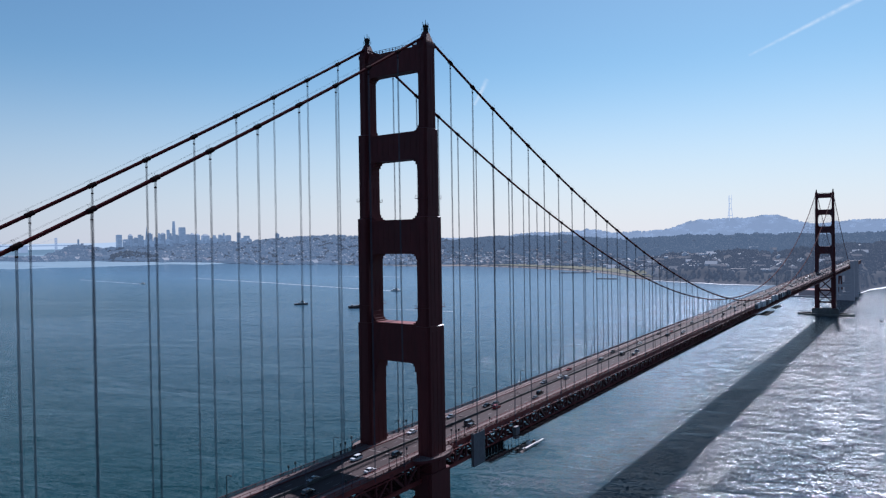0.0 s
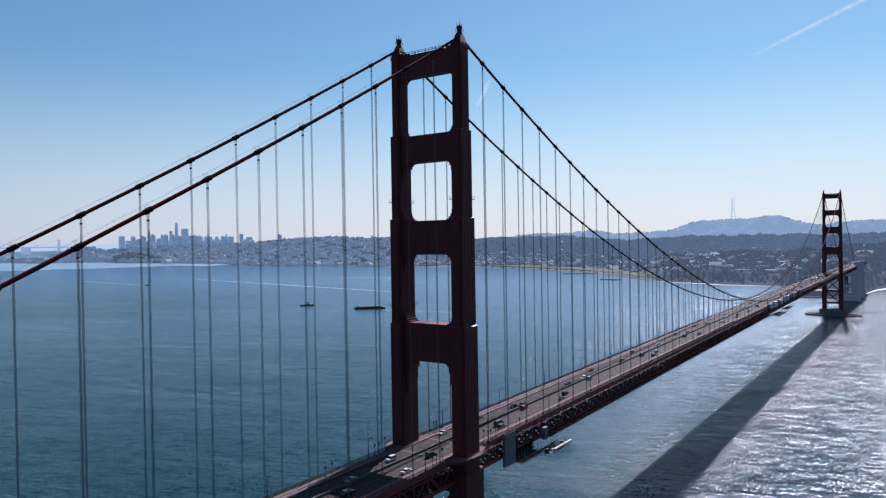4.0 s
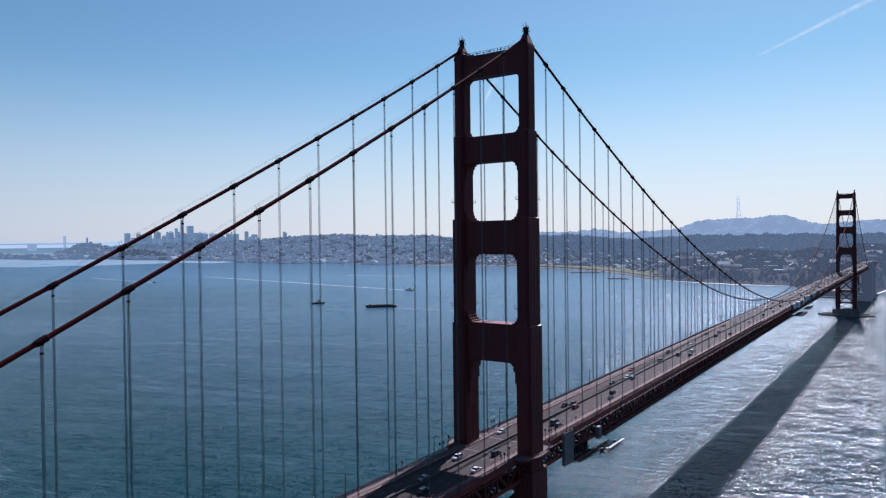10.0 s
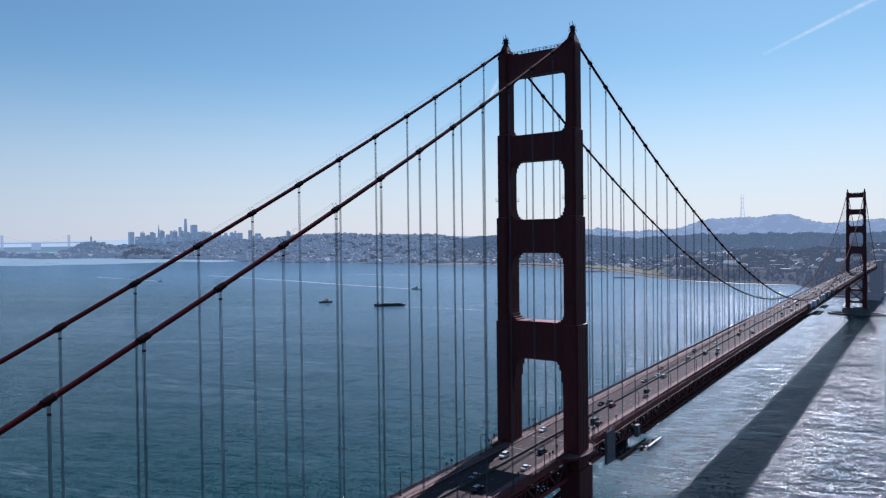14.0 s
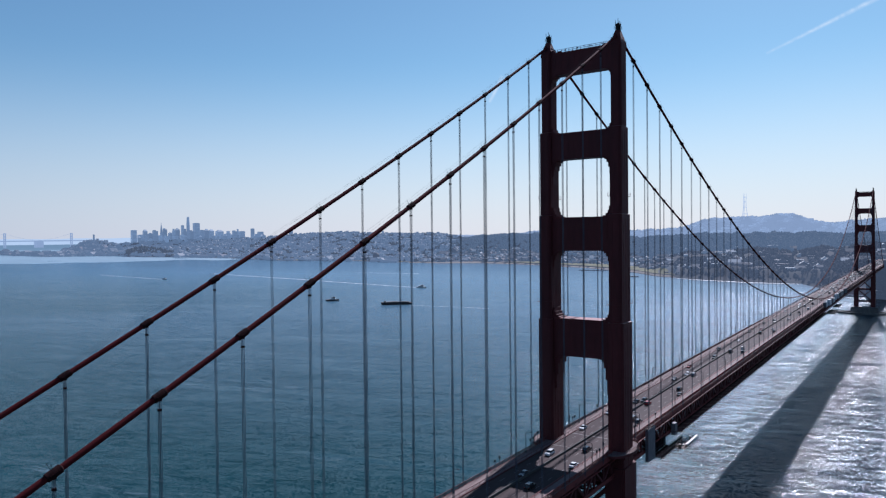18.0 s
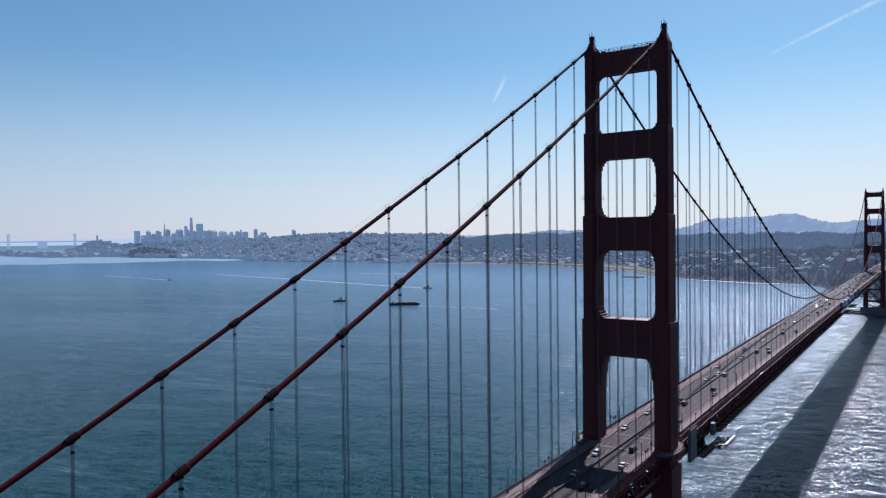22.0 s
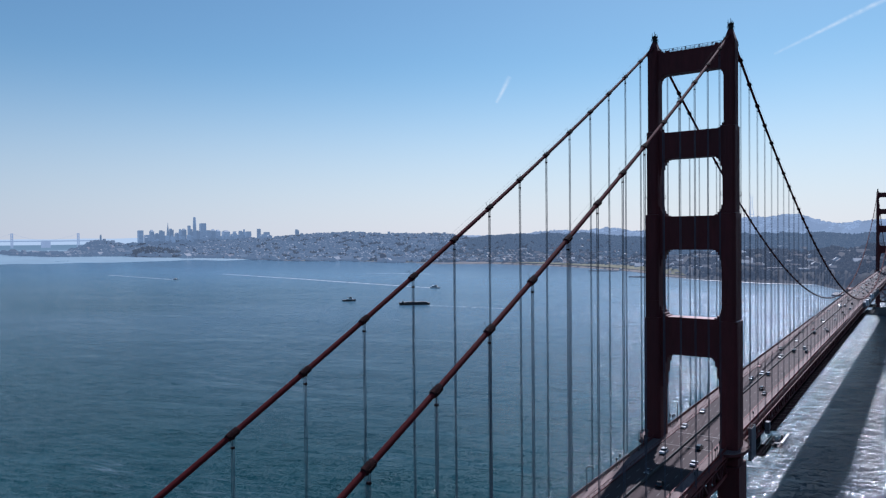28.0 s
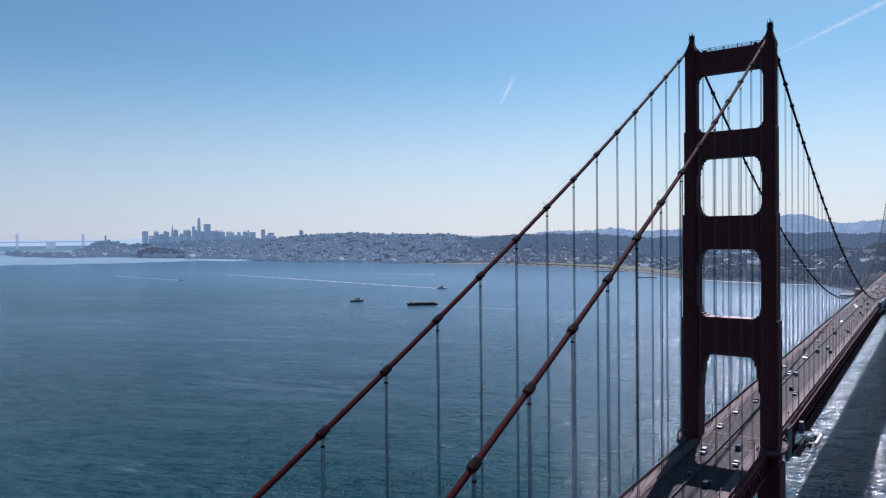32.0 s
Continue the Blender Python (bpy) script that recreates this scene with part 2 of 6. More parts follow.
def part(name, m, material, parent, label="", smooth=False, at=None):
    """Links a Mesh (or mesh data) as one part of parent."""
    ob = new(name, m.data(name, material, smooth) if isinstance(m, Mesh) else m)
    ob.parent = parent
    if at is not None:
        ob.matrix_basis = at if isinstance(at, Matrix) else Matrix.Translation(at)
    if label:
        ob["label"] = label
    return ob


def thing(name, at, label, category, group="", kind=""):
    """An empty that parents the parts of one thing."""
    ob = new(name)
    ob.empty_display_size = 1.0
    ob.matrix_basis = at if isinstance(at, Matrix) else Matrix.Translation(at)
    return tagged(ob, label, category, group, kind)


def solid(name, m, material, label, category="", group="", kind="", smooth=False, at=None):
    """A thing or a piece of the setting that is one mesh."""
    ob = new(name, m.data(name, material, smooth) if isinstance(m, Mesh) else m)
    if at is not None:
        ob.matrix_basis = at if isinstance(at, Matrix) else Matrix.Translation(at)
    return tagged(ob, label, category, group, kind)


# ---- plan of the bridge: y runs along it from the near tower to the far one, x across, z up from the water ----
SPAN, HALF, PANEL = 1280.16, 13.716, 15.24
SIDE = 342.9


def road_z(y):
    if y < 0:
        return 75.8 + 0.0085 * y
    if y > SPAN:
        return 80.8 - 0.0006 * (y - SPAN)
    return 75.8 + 5.0 * y / SPAN + 1.5 * (1 - ((y - 640.08) / 640.08) ** 2)


TOP = 224.8
TOP_S = 231.3


def cable_z(y):
    if y < 0:
        return TOP + 0.564 * y + 0.000249 * y * y
    if y > SPAN:
        d = y - SPAN
        return TOP_S - 0.55 * d + 0.000241 * d * d
    u = y / SPAN
    low = 83.6
    return low + (TOP + (TOP_S - TOP) * u - low) * (2 * u - 1) ** 2


# far things stand beyond what the camera reaches, so distance past 2.6 km is drawn in, nearer and smaller
EYE_MID = Vector((112.0, -237.0, 153.0))


def squeeze_scale(d):
    near, span, fall = 2900.0, 2020.0, 1700.0
    return 1.0 if d <= near else (near + span * (1 - math.exp(-(d - near) / fall))) / d


def squeeze(p):
    v = Vector(p) - EYE_MID
    d = math.hypot(v.x, v.y)
    s = squeeze_scale(d)
    # the farthest land turns a little to the east
    turn = radians(0.34) * min(1.0, max(0.0, (d - 3200) / 3200.0))
    v = Vector((v.x * math.cos(turn) - v.y * math.sin(turn), v.x * math.sin(turn) + v.y * math.cos(turn), v.z))
    # the far bay and its city lie a little higher towards the east
    east = min(1.0, max(0.0, (-36 - math.degrees(math.atan2(v.x, v.y))) / 20.0))
    out = min(1.0, max(0.0, (d - 3900) / 1100.0))
    lift = 0.0046 * d * s * east * (2 - east) * out * out * (3 - 2 * out)
    return EYE_MID + v * s + Vector((0, 0, lift)), s


# ---- water ----
def water_material():
    m = bpy.data.materials.new("bay_water")
    m.use_nodes = True
    n, l = m.node_tree.nodes, m.node_tree.links
    p = n["Principled BSDF"]
    p.inputs["IOR"].default_value = 1.22
    p.inputs["Specular IOR Level"].default_value = 0.3
    geo = n.new("ShaderNodeNewGeometry")

    def noise_at(scale, detail, stretch=(1, 1, 1), turn=0.0, rough=0.55):
        mp = n.new("ShaderNodeMapping")
        mp.vector_type = "TEXTURE"
        mp.inputs["Scale"].default_value = [1 / v for v in stretch]
        mp.inputs["Rotation"].default_value = (0, 0, turn)
        l.new(geo.outputs["Position"], mp.inputs[0])
        t = n.new("ShaderNodeTexNoise")
        t.inputs["Scale"].default_value = scale
        t.inputs["Detail"].default_value = detail
        t.inputs["Roughness"].default_value = rough
        l.new(mp.outputs[0], t.inputs["Vector"])
        return t.outputs["Fac"]

    def ramp(src, a, b, ca, cb):
        r = n.new("ShaderNodeValToRGB")
        r.color_ramp.elements[0].position, r.color_ramp.elements[1].position = a, b
        r.color_ramp.elements[0].color, r.color_ramp.elements[1].color = (*ca, 1), (*cb, 1)
        l.new(src, r.inputs[0])
        return r.outputs[0]

    def vec_noise(scale, detail, stretch, turn):
        mp = n.new("ShaderNodeMapping")
        mp.vector_type = "TEXTURE"
        mp.inputs["Scale"].default_value = [1 / v for v in stretch]
        mp.inputs["Rotation"].default_value = (0, 0, turn)
        l.new(geo.outputs["Position"], mp.inputs[0])
        t = n.new("ShaderNodeTexNoise")
        t.inputs["Scale"].default_value = scale
        t.inputs["Detail"].default_value = detail
        l.new(mp.outputs[0], t.inputs["Vector"])
        s = n.new("ShaderNodeVectorMath")
        s.operation = "SUBTRACT"
        s.inputs[1].default_value = (0.5, 0.5, 0.5)
        l.new(t.outputs["Color"], s.inputs[0])
        return s.outputs[0]

    def vmath(op, a, b):
        s = n.new("ShaderNodeVectorMath")
        s.operation = op
        l.new(a, s.inputs[0])
        if isinstance(b, tuple):
            s.inputs[1].default_value = b
        else:
            l.new(b, s.inputs[1])
        return s.outputs[0]

    lanes = noise_at(0.0018, 6, (1.0, 3.4, 1), radians(22), 0.6)
    patches = noise_at(0.011, 4, (0.8, 3.0, 1), radians(14), 0.6)
    col = ramp(lanes, 0.35, 0.65, WATER_DEEP, WATER_PALE)
    gloss = ramp(patches, 0.3, 0.7, (0.075,) * 3, (0.11,) * 3)
    # wave slopes: long swell, wind waves, chop; calmer in the slicks
    swell = vmath("MULTIPLY", vec_noise(0.05, 1.0, (0.5, 1.6, 1), radians(30)), (0.08, 0.14, 0))
    train = vmath("MULTIPLY", vec_noise(0.15, 3.0, (0.5, 1.7, 1), radians(20)), (0.42, 0.72, 0))
    wind = vmath("MULTIPLY", vec_noise(0.95, 2.0, (0.75, 1.15, 1), radians(26)), (1.2, 1.35, 0))
    chop = vmath("MULTIPLY", vec_noise(3.2, 2.0, (0.8, 1.2, 1), radians(14)), (1.15, 1.1, 0))
    slope = vmath("ADD", vmath("ADD", vmath("ADD", swell, train), wind), chop)
    g1 = ramp(lanes, 0.36, 0.55, (0.60,) * 3, (1.12,) * 3)
    g2 = ramp(patches, 0.35, 0.65, (0.72,) * 3, (1.25,) * 3)
    streaks = noise_at(0.0065, 6, (0.55, 6.0, 1), radians(17), 0.62)
    g3 = ramp(streaks, 0.55, 0.66, (1.0,) * 3, (0.42,) * 3)
    # gusts gather the steeper waves in bunches
    gusts = noise_at(0.045, 4, (0.55, 1.3, 1), radians(20), 0.6)
    slope = vmath("MULTIPLY", slope, ramp(gusts, 0.36, 0.64, (0.68,) * 3, (1.45,) * 3))
    slope = vmath("MULTIPLY", vmath("MULTIPLY", vmath("MULTIPLY", slope, g1), g2), g3)
    # calmer water in the lee of the far shore
    sep = n.new("ShaderNodeSeparateXYZ")
    l.new(geo.outputs["Position"], sep.inputs[0])
    lee = n.new("ShaderNodeMapRange")
    for k, v in enumerate((700.0, 2200.0, 1.28, 0.5)):
        lee.inputs[k + 1].default_value = v
    l.new(sep.outputs["Y"], lee.inputs[0])
    # the open strait past the bridge stays rough
    strait = n.new("ShaderNodeMapRange")
    for k, v in enumerate((-480.0, -40.0, 0.0, 1.0)):
        strait.inputs[k + 1].default_value = v
    l.new(sep.outputs["X"], strait.inputs[0])
    lee_all = n.new("ShaderNodeMath")
    lee_all.operation = "MAXIMUM"
    l.new(lee.outputs[0], lee_all.inputs[0])
    l.new(strait.outputs[0], lee_all.inputs[1])
    # glassy strip close under the far shore
    calm = n.new("ShaderNodeMapRange")
    for k, v in enumerate((1650.0, 2250.0, 1.0, 0.25)):
        calm.inputs[k + 1].default_value = v
    l.new(sep.outputs["Y"], calm.inputs[0])
    lee_calm = n.new("ShaderNodeMath")
    lee_calm.operation = "MULTIPLY"
    l.new(lee_all.outputs[0], lee_calm.inputs[0])
    l.new(calm.outputs[0], lee_calm.inputs[1])
    lee = lee_calm
    sc = n.new("ShaderNodeVectorMath")
    sc.operation = "SCALE"
    l.new(slope, sc.inputs[0])
    l.new(lee.outputs[0], sc.inputs["Scale"])
    slope = sc.outputs[0]
    # paler base colour off the far shore, standing in for reflected sky and haze
    far_sheen = n.new("ShaderNodeMixRGB")
    far_sheen.inputs[1].default_value = (0.070, 0.124, 0.180, 1)
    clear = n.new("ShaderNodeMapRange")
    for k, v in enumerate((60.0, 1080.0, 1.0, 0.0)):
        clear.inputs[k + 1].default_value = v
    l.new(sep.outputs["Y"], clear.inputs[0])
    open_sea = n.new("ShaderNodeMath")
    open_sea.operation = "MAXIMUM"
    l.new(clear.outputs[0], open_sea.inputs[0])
    past_bridge = n.new("ShaderNodeMapRange")
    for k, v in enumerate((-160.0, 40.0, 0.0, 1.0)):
        past_bridge.inputs[k + 1].default_value = v
    l.new(sep.outputs["X"], past_bridge.inputs[0])
    l.new(past_bridge.outputs[0], open_sea.inputs[1])
    # the painted paleness is kept off the inner bay too
    inner_bay = n.new("ShaderNodeMapRange")
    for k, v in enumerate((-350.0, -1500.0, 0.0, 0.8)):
        inner_bay.inputs[k + 1].default_value = v
    l.new(sep.outputs["X"], inner_bay.inputs[0])
    near_half = n.new("ShaderNodeMapRange")
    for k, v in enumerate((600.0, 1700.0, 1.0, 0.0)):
        near_half.inputs[k + 1].default_value = v
    l.new(sep.outputs["Y"], near_half.inputs[0])
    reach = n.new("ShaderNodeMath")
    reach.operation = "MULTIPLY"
    l.new(inner_bay.outputs[0], reach.inputs[0])
    l.new(near_half.outputs[0], reach.inputs[1])
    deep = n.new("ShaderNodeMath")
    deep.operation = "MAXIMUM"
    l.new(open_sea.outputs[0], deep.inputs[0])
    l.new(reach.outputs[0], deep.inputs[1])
    l.new(deep.outputs[0], far_sheen.inputs[0])
    l.new(col, far_sheen.inputs[2])
    # bluer base colour seaward of the bridge, tinting the deck's shadow and glitter
    seaward_tint = n.new("ShaderNodeMixRGB")
    seaward_tint.inputs[2].default_value = (0.0050, 0.0150, 0.0250, 1)
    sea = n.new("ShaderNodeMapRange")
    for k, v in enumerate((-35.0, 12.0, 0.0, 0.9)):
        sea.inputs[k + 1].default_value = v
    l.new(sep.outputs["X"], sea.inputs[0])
    l.new(sea.outputs[0], seaward_tint.inputs[0])
    l.new(far_sheen.outputs[0], seaward_tint.inputs[1])
    # thin drifting lines of foam along the tide rips
    rips = noise_at(0.0042, 6, (0.45, 4.2, 1), radians(12), 0.62)
    line = n.new("ShaderNodeValToRGB")
    line.color_ramp.elements[0].position, line.color_ramp.elements[0].color = 0.485, (0, 0, 0, 1)
    line.color_ramp.elements[1].position, line.color_ramp.elements[1].color = 0.515, (0, 0, 0, 1)
    line.color_ramp.elements.new(0.5).color = (1, 1, 1, 1)
    l.new(rips, line.inputs[0])
    where = ramp(noise_at(0.0031, 3, (1, 2, 1), 0.4), 0.50, 0.62, (0.0,) * 3, (0.42,) * 3)
    lacy = ramp(noise_at(0.03, 4, (0.6, 2.5, 1), 0.2), 0.42, 0.6, (0.0,) * 3, (1.0,) * 3)
    foam = n.new("ShaderNodeMixRGB")
    foam.inputs[2].default_value = (0.15, 0.20, 0.24, 1)
    l.new(vmath("MULTIPLY", vmath("MULTIPLY", line.outputs[0], where), lacy), foam.inputs[0])
    l.new(seaward_tint.outputs[0], foam.inputs[1])
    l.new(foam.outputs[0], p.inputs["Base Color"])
    # smoother water in the lee of the near headland
    cove = n.new("ShaderNodeMapRange")
    for k, v in enumerate((-120.0, 260.0, 0.94, 1.0)):
        cove.inputs[k + 1].default_value = v
    l.new(sep.outputs["Y"], cove.inputs[0])
    sc2 = n.new("ShaderNodeVectorMath")
    sc2.operation = "SCALE"
    l.new(slope, sc2.inputs[0])
    l.new(cove.outputs[0], sc2.inputs["Scale"])
    slope = sc2.outputs[0]
    # waves too fine to see one by one far out
    fine = n.new("ShaderNodeMapRange")
    for k, v in enumerate((0.0, 1500.0, 0.0, 0.14)):
        fine.inputs[k + 1].default_value = v
    l.new(sep.outputs["Y"], fine.inputs[0])
    rsum = n.new("ShaderNodeMath")
    l.new(gloss, rsum.inputs[0])
    l.new(fine.outputs[0], rsum.inputs[1])
    l.new(rsum.outputs[0], p.inputs["Roughness"])
    nrm = vmath("NORMALIZE", vmath("ADD", slope, (0, 0, 1)), (0, 0, 0))
    l.new(nrm, p.inputs["Normal"])
    return m


WATER_DEEP, WATER_PALE = (0.0036, 0.0220, 0.0268), (0.0048, 0.0288, 0.0342)
WATER = water_material()


def polar_sheet(dists, a0, a1, na, height):
    """A sheet round the middle of the walk: rings at true distances, drawn in by squeeze()."""
    m = Mesh()
    nd = len(dists)
    for i in range(na + 1):
        a = a0 + (a1 - a0) * i / na
        sx, sy = math.sin(a), math.cos(a)
        for d in dists:
            x, y = EYE_MID.x + sx * d, EYE_MID.y + sy * d
            m.v.append(tuple(squeeze((x, y, height(x, y, a, d)))[0]))
    for i in range(na):
        for k in range(nd - 1):
            a = i * nd + k
            m.f.append((a, a + 1, a + nd + 1, a + nd))
    return m


water_d = [0.5, 300, 700, 1200, 1800, 2300, 2600] + [2600 * 1.1 ** k for k in range(1, 11)]
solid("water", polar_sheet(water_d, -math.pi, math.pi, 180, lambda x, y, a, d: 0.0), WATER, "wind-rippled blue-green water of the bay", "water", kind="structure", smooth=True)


# ---- towers ----
LEG = ((70.0, 121.6, 2.95, 4.95), (121.6, 160.4, 2.45, 4.75), (160.4, 191.6, 2.2, 3.9), (191.6, 220.4, 2.0, 2.95))


def cross_plan(w, d, notch):
    """A leg's plan: a rectangle with stepped corners."""
    a, b = w - notch, d - notch
    c, e = w - notch * 0.45, d - notch * 0.45
    q = [(w, b), (c, b), (c, e), (a, e), (a, d)]
    out = q + [(-x, y) for x, y in reversed(q)] + [(-x, -y) for x, y in q] + [(x, -y) for x, y in reversed(q)]
    return out


def strut_outline(xi, z0, z1, rb, rt, steps=8):
    def arc(cx, cz, r, a0, a1):
        return [(cx + r * math.cos(a0 + (a1 - a0) * k / steps), cz + r * math.sin(a0 + (a1 - a0) * k / steps)) for k in range(steps + 1)]
    h = math.pi / 2
    left_top = arc(-xi + rt, z1 + rt, rt, 2 * h, 3 * h) if rt else [(-xi, z1)]
    right_top = arc(xi - rt, z1 + rt, rt, 3 * h, 4 * h) if rt else [(xi, z1)]
    right_bot = arc(xi - rb, z0 - rb, rb, 0, h)
    left_bot = arc(-xi + rb, z0 - rb, rb, h, 2 * h)
    return left_top, right_top, right_bot, left_bot


def strut_mesh(xi, z0, z1, rb, rt, dep):
    lt, rtp, rbt, lb = strut_outline(xi, z0, z1, rb, rt)
    # counter-clockwise seen from -y (x right, z up): left bottom, right bottom, right top, left top
    ring = list(reversed(lb)) + list(reversed(rbt)) + list(reversed(rtp)) + list(reversed(lt))
    return Mesh().slab(ring, -dep, dep)


def fence(m, pts, h=1.1, step=1.6, r=0.04):
    """Handrail posts and two rails along points."""
    for p, q in zip(pts, pts[1:]):
        p, q = Vector(p), Vector(q)
        n = max(1, int((q - p).length / step))
        for k in range(n + 1):
            c = p.lerp(q, k / n)
            m.beam(c, c + Vector((0, 0, h)), r * 2)
        for f in (0.55, 1.0):
            m.beam(p + Vector((0, 0, h * f)), q + Vector((0, 0, h * f)), r * 1.6)
    return m


def build_tower(name, at, label, base_z):
    t = thing(name, at, label, "bridge tower", "towers of the suspension bridge")
    for side in (-1, 1):
        cx = side * HALF
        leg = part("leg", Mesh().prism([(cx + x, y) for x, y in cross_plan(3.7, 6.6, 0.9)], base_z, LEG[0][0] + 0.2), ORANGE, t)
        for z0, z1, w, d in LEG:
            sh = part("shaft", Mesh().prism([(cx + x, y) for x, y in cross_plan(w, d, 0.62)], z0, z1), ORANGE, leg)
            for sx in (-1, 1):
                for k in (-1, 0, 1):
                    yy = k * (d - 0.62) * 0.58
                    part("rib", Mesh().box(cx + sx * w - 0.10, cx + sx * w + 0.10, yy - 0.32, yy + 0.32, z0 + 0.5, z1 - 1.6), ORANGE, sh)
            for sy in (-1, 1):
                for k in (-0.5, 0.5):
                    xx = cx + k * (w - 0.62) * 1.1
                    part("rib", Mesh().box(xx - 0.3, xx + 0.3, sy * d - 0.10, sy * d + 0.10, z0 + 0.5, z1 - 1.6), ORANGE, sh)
            # weathered offset where the shaft steps in
            part("ledge", Mesh().prism([(cx + x, y) for x, y in cross_plan(w, d, 0.62)], z1, z1 + 0.26, 1 - 0.5 / w, (cx, 0)), LEDGE_LIT, sh, "sloping ledge, its orange lightened as if sunlit")
        # landing galleries part way up the shafts
        for z, w, d in ((128.0, 2.45, 4.75), (166.8, 2.2, 3.9)):
            for sy in (-1, 1):
                g = Mesh().box(cx - w - 0.45, cx + w + 0.45, sy * d - 0.45, sy * d + 0.45, z, z + 0.2)
                fence(g, [(cx - w - 0.4, sy * (d + 0.4), z + 0.2), (cx + w + 0.4, sy * (d + 0.4), z + 0.2)], 1.0, 1.2)
                part("gallery", g, ORANGE, leg)
        # head of the leg: hood over the saddle, lantern, mast
        w, d = 2.0, 2.95
        hood = Mesh().prism([(cx + x, y) for x, y in cross_plan(w + 0.12, d + 0.12, 0.5)], 220.4, 221.2)
        for hw, hd, za, zb, tp in ((2.05, 2.9, 221.2, 222.5, 0.88), (1.8, 2.55, 222.5, 224.2, 0.74), (1.33, 1.89, 224.2, 225.9, 0.64)):
            hood.prism([(cx + x, y) for x, y in cross_plan(hw, hd, 0.42)], za, zb, tp, (cx, 0))
        part("saddle_hood", hood, ORANGE, leg)
        lan = Mesh().tube([(cx, 0, 225.8), (cx, 0, 226.3), (cx, 0, 226.4), (cx, 0, 228.3), (cx, 0, 228.7)], [1.05, 1.0, 0.8, 0.8, 0.45], 10)
        part("lantern", lan, MATT_DARK, leg, "dark aircraft beacon lantern")
        part("mast", Mesh().tube([(cx, 0, 228.6), (cx, 0, 230.3)], 0.09, 6), MATT_DARK, leg)
        for k in range(8):
            a = k * math.pi / 4
            part("aerial", Mesh().tube([(cx + 0.75 * math.cos(a), 0.75 * math.sin(a), 226.6), (cx + 1.05 * math.cos(a), 1.05 * math.sin(a), 228.5 + 0.6 * (k % 3))], 0.08, 5), MATT_DARK, leg)
        part("platform_ring", Mesh().tube([(cx, 0, 227.9), (cx, 0, 228.1)], 1.12, 12), MATT_DARK, leg)
        mast = Mesh()
        fence(mast, [(cx - 1.0, -1.0, 226.3), (cx + 1.0, -1.0, 226.3), (cx + 1.0, 1.0, 226.3), (cx - 1.0, 1.0, 226.3), (cx - 1.0, -1.0, 226.3)], 1.1, 1.0)
        part("guard_rail", mast, DARK, leg)
        rail = Mesh()
        s = side
        fence(rail, [(cx - s * 1.9, -2.8, 221.2), (cx - s * 1.9, 2.8, 221.2), (cx + s * 1.9, 2.8, 221.2), (cx + s * 1.9, -2.8, 221.2)], 1.1)
        part("handrail", rail, ORANGE, leg)
    # portal struts: bottom, top, depth, corner radii
    for z0, z1, w, dep, rb, rt in ((108.2, 122.0, 2.3, 3.3, 3.0, 2.0), (147.4, 159.6, 2.1, 3.0, 3.5, 2.8), (181.4, 191.0, 1.9, 2.5, 3.4, 2.8), (213.0, 221.0, 1.9, 2.1, 3.0, 2.6)):
        xi = HALF - w
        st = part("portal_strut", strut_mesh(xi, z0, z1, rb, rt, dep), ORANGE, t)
        n = 9
        for k in range(n):
            x = -xi + 1.6 + (2 * xi - 3.2) * k / (n - 1)
            hh = 0.9 + 0.5 * abs(k - (n - 1) / 2)
            for sy in (-1, 1):
                part("rib", Mesh().box(x - 0.34, x + 0.34, sy * dep - 0.07, sy * dep + 0.07, z0 + hh, z1 - 0.8), ORANGE, st)
        part("coping", Mesh().box(-xi + 1.8, xi - 1.8, -dep - 0.14, dep + 0.14, z1 - 0.12, z1 + 0.12), ORANGE_LIT, st)
        part("soffit_band", Mesh().box(-xi + 2.2, xi - 2.2, -dep - 0.1, dep + 0.1, z0 - 0.1, z0 + 0.4), ORANGE, st)
        if z1 > 220:
            for sy in (-1, 1):
                rl = fence(Mesh(), [(-xi + 1.2, sy * (dep - 0.2), z1 + 0.1), (xi - 1.2, sy * (dep - 0.2), z1 + 0.1)], 1.3, 1.5, 0.065)
                part("handrail", rl, ORANGE, st)
            # lamp posts, hatch and winch box on the top walkway
            for x in (-7.5, -2.6, 2.4, 7.2):
                part("walkway_lamp", Mesh().tube([(x, 1.4, z1), (x, 1.4, z1 + 1.9)], 0.09, 6).box(x - 0.22, x + 0.22, 1.2, 1.6, z1 + 1.8, z1 + 2.1), MATT_DARK, st)
            part("hatch", Mesh().box(-9.6, -8.2, -1.2, 0.4, z1 + 0.1, z1 + 1.0), ORANGE, st)
            part("winch_box", Mesh().box(8.4, 9.5, -0.9, 0.7, z1 + 0.1, z1 + 1.25), ORANGE, st)
        # stepped corbels rounding the upper corners of each opening
        low = z0 < 120
        steps = ((4.3, 0.55), (3.5, 0.9), (2.8, 2.0), (2.1, 4.2), (1.5, 5.2), (0.86, 5.6)) if low else ((3.6, 0.45), (2.7, 0.7), (1.95, 1.1), (1.3, 1.7), (0.85, 2.4), (0.49, 3.2))
        if z0 > 200:
            steps = ((2.4, 0.3), (1.6, 0.45), (0.95, 0.75), (0.45, 1.2))
        for sx in (-1, 1):
            zc = z0 + 0.15
            for wid, hgt in steps:
                xa, xb = sorted((sx * (xi + 0.3), sx * (xi - wid)))
                part("corbel", Mesh().box(xa, xb, -dep * 0.86, dep * 0.86, zc - hgt - 0.02, zc), ORANGE, st)
                zc -= hgt
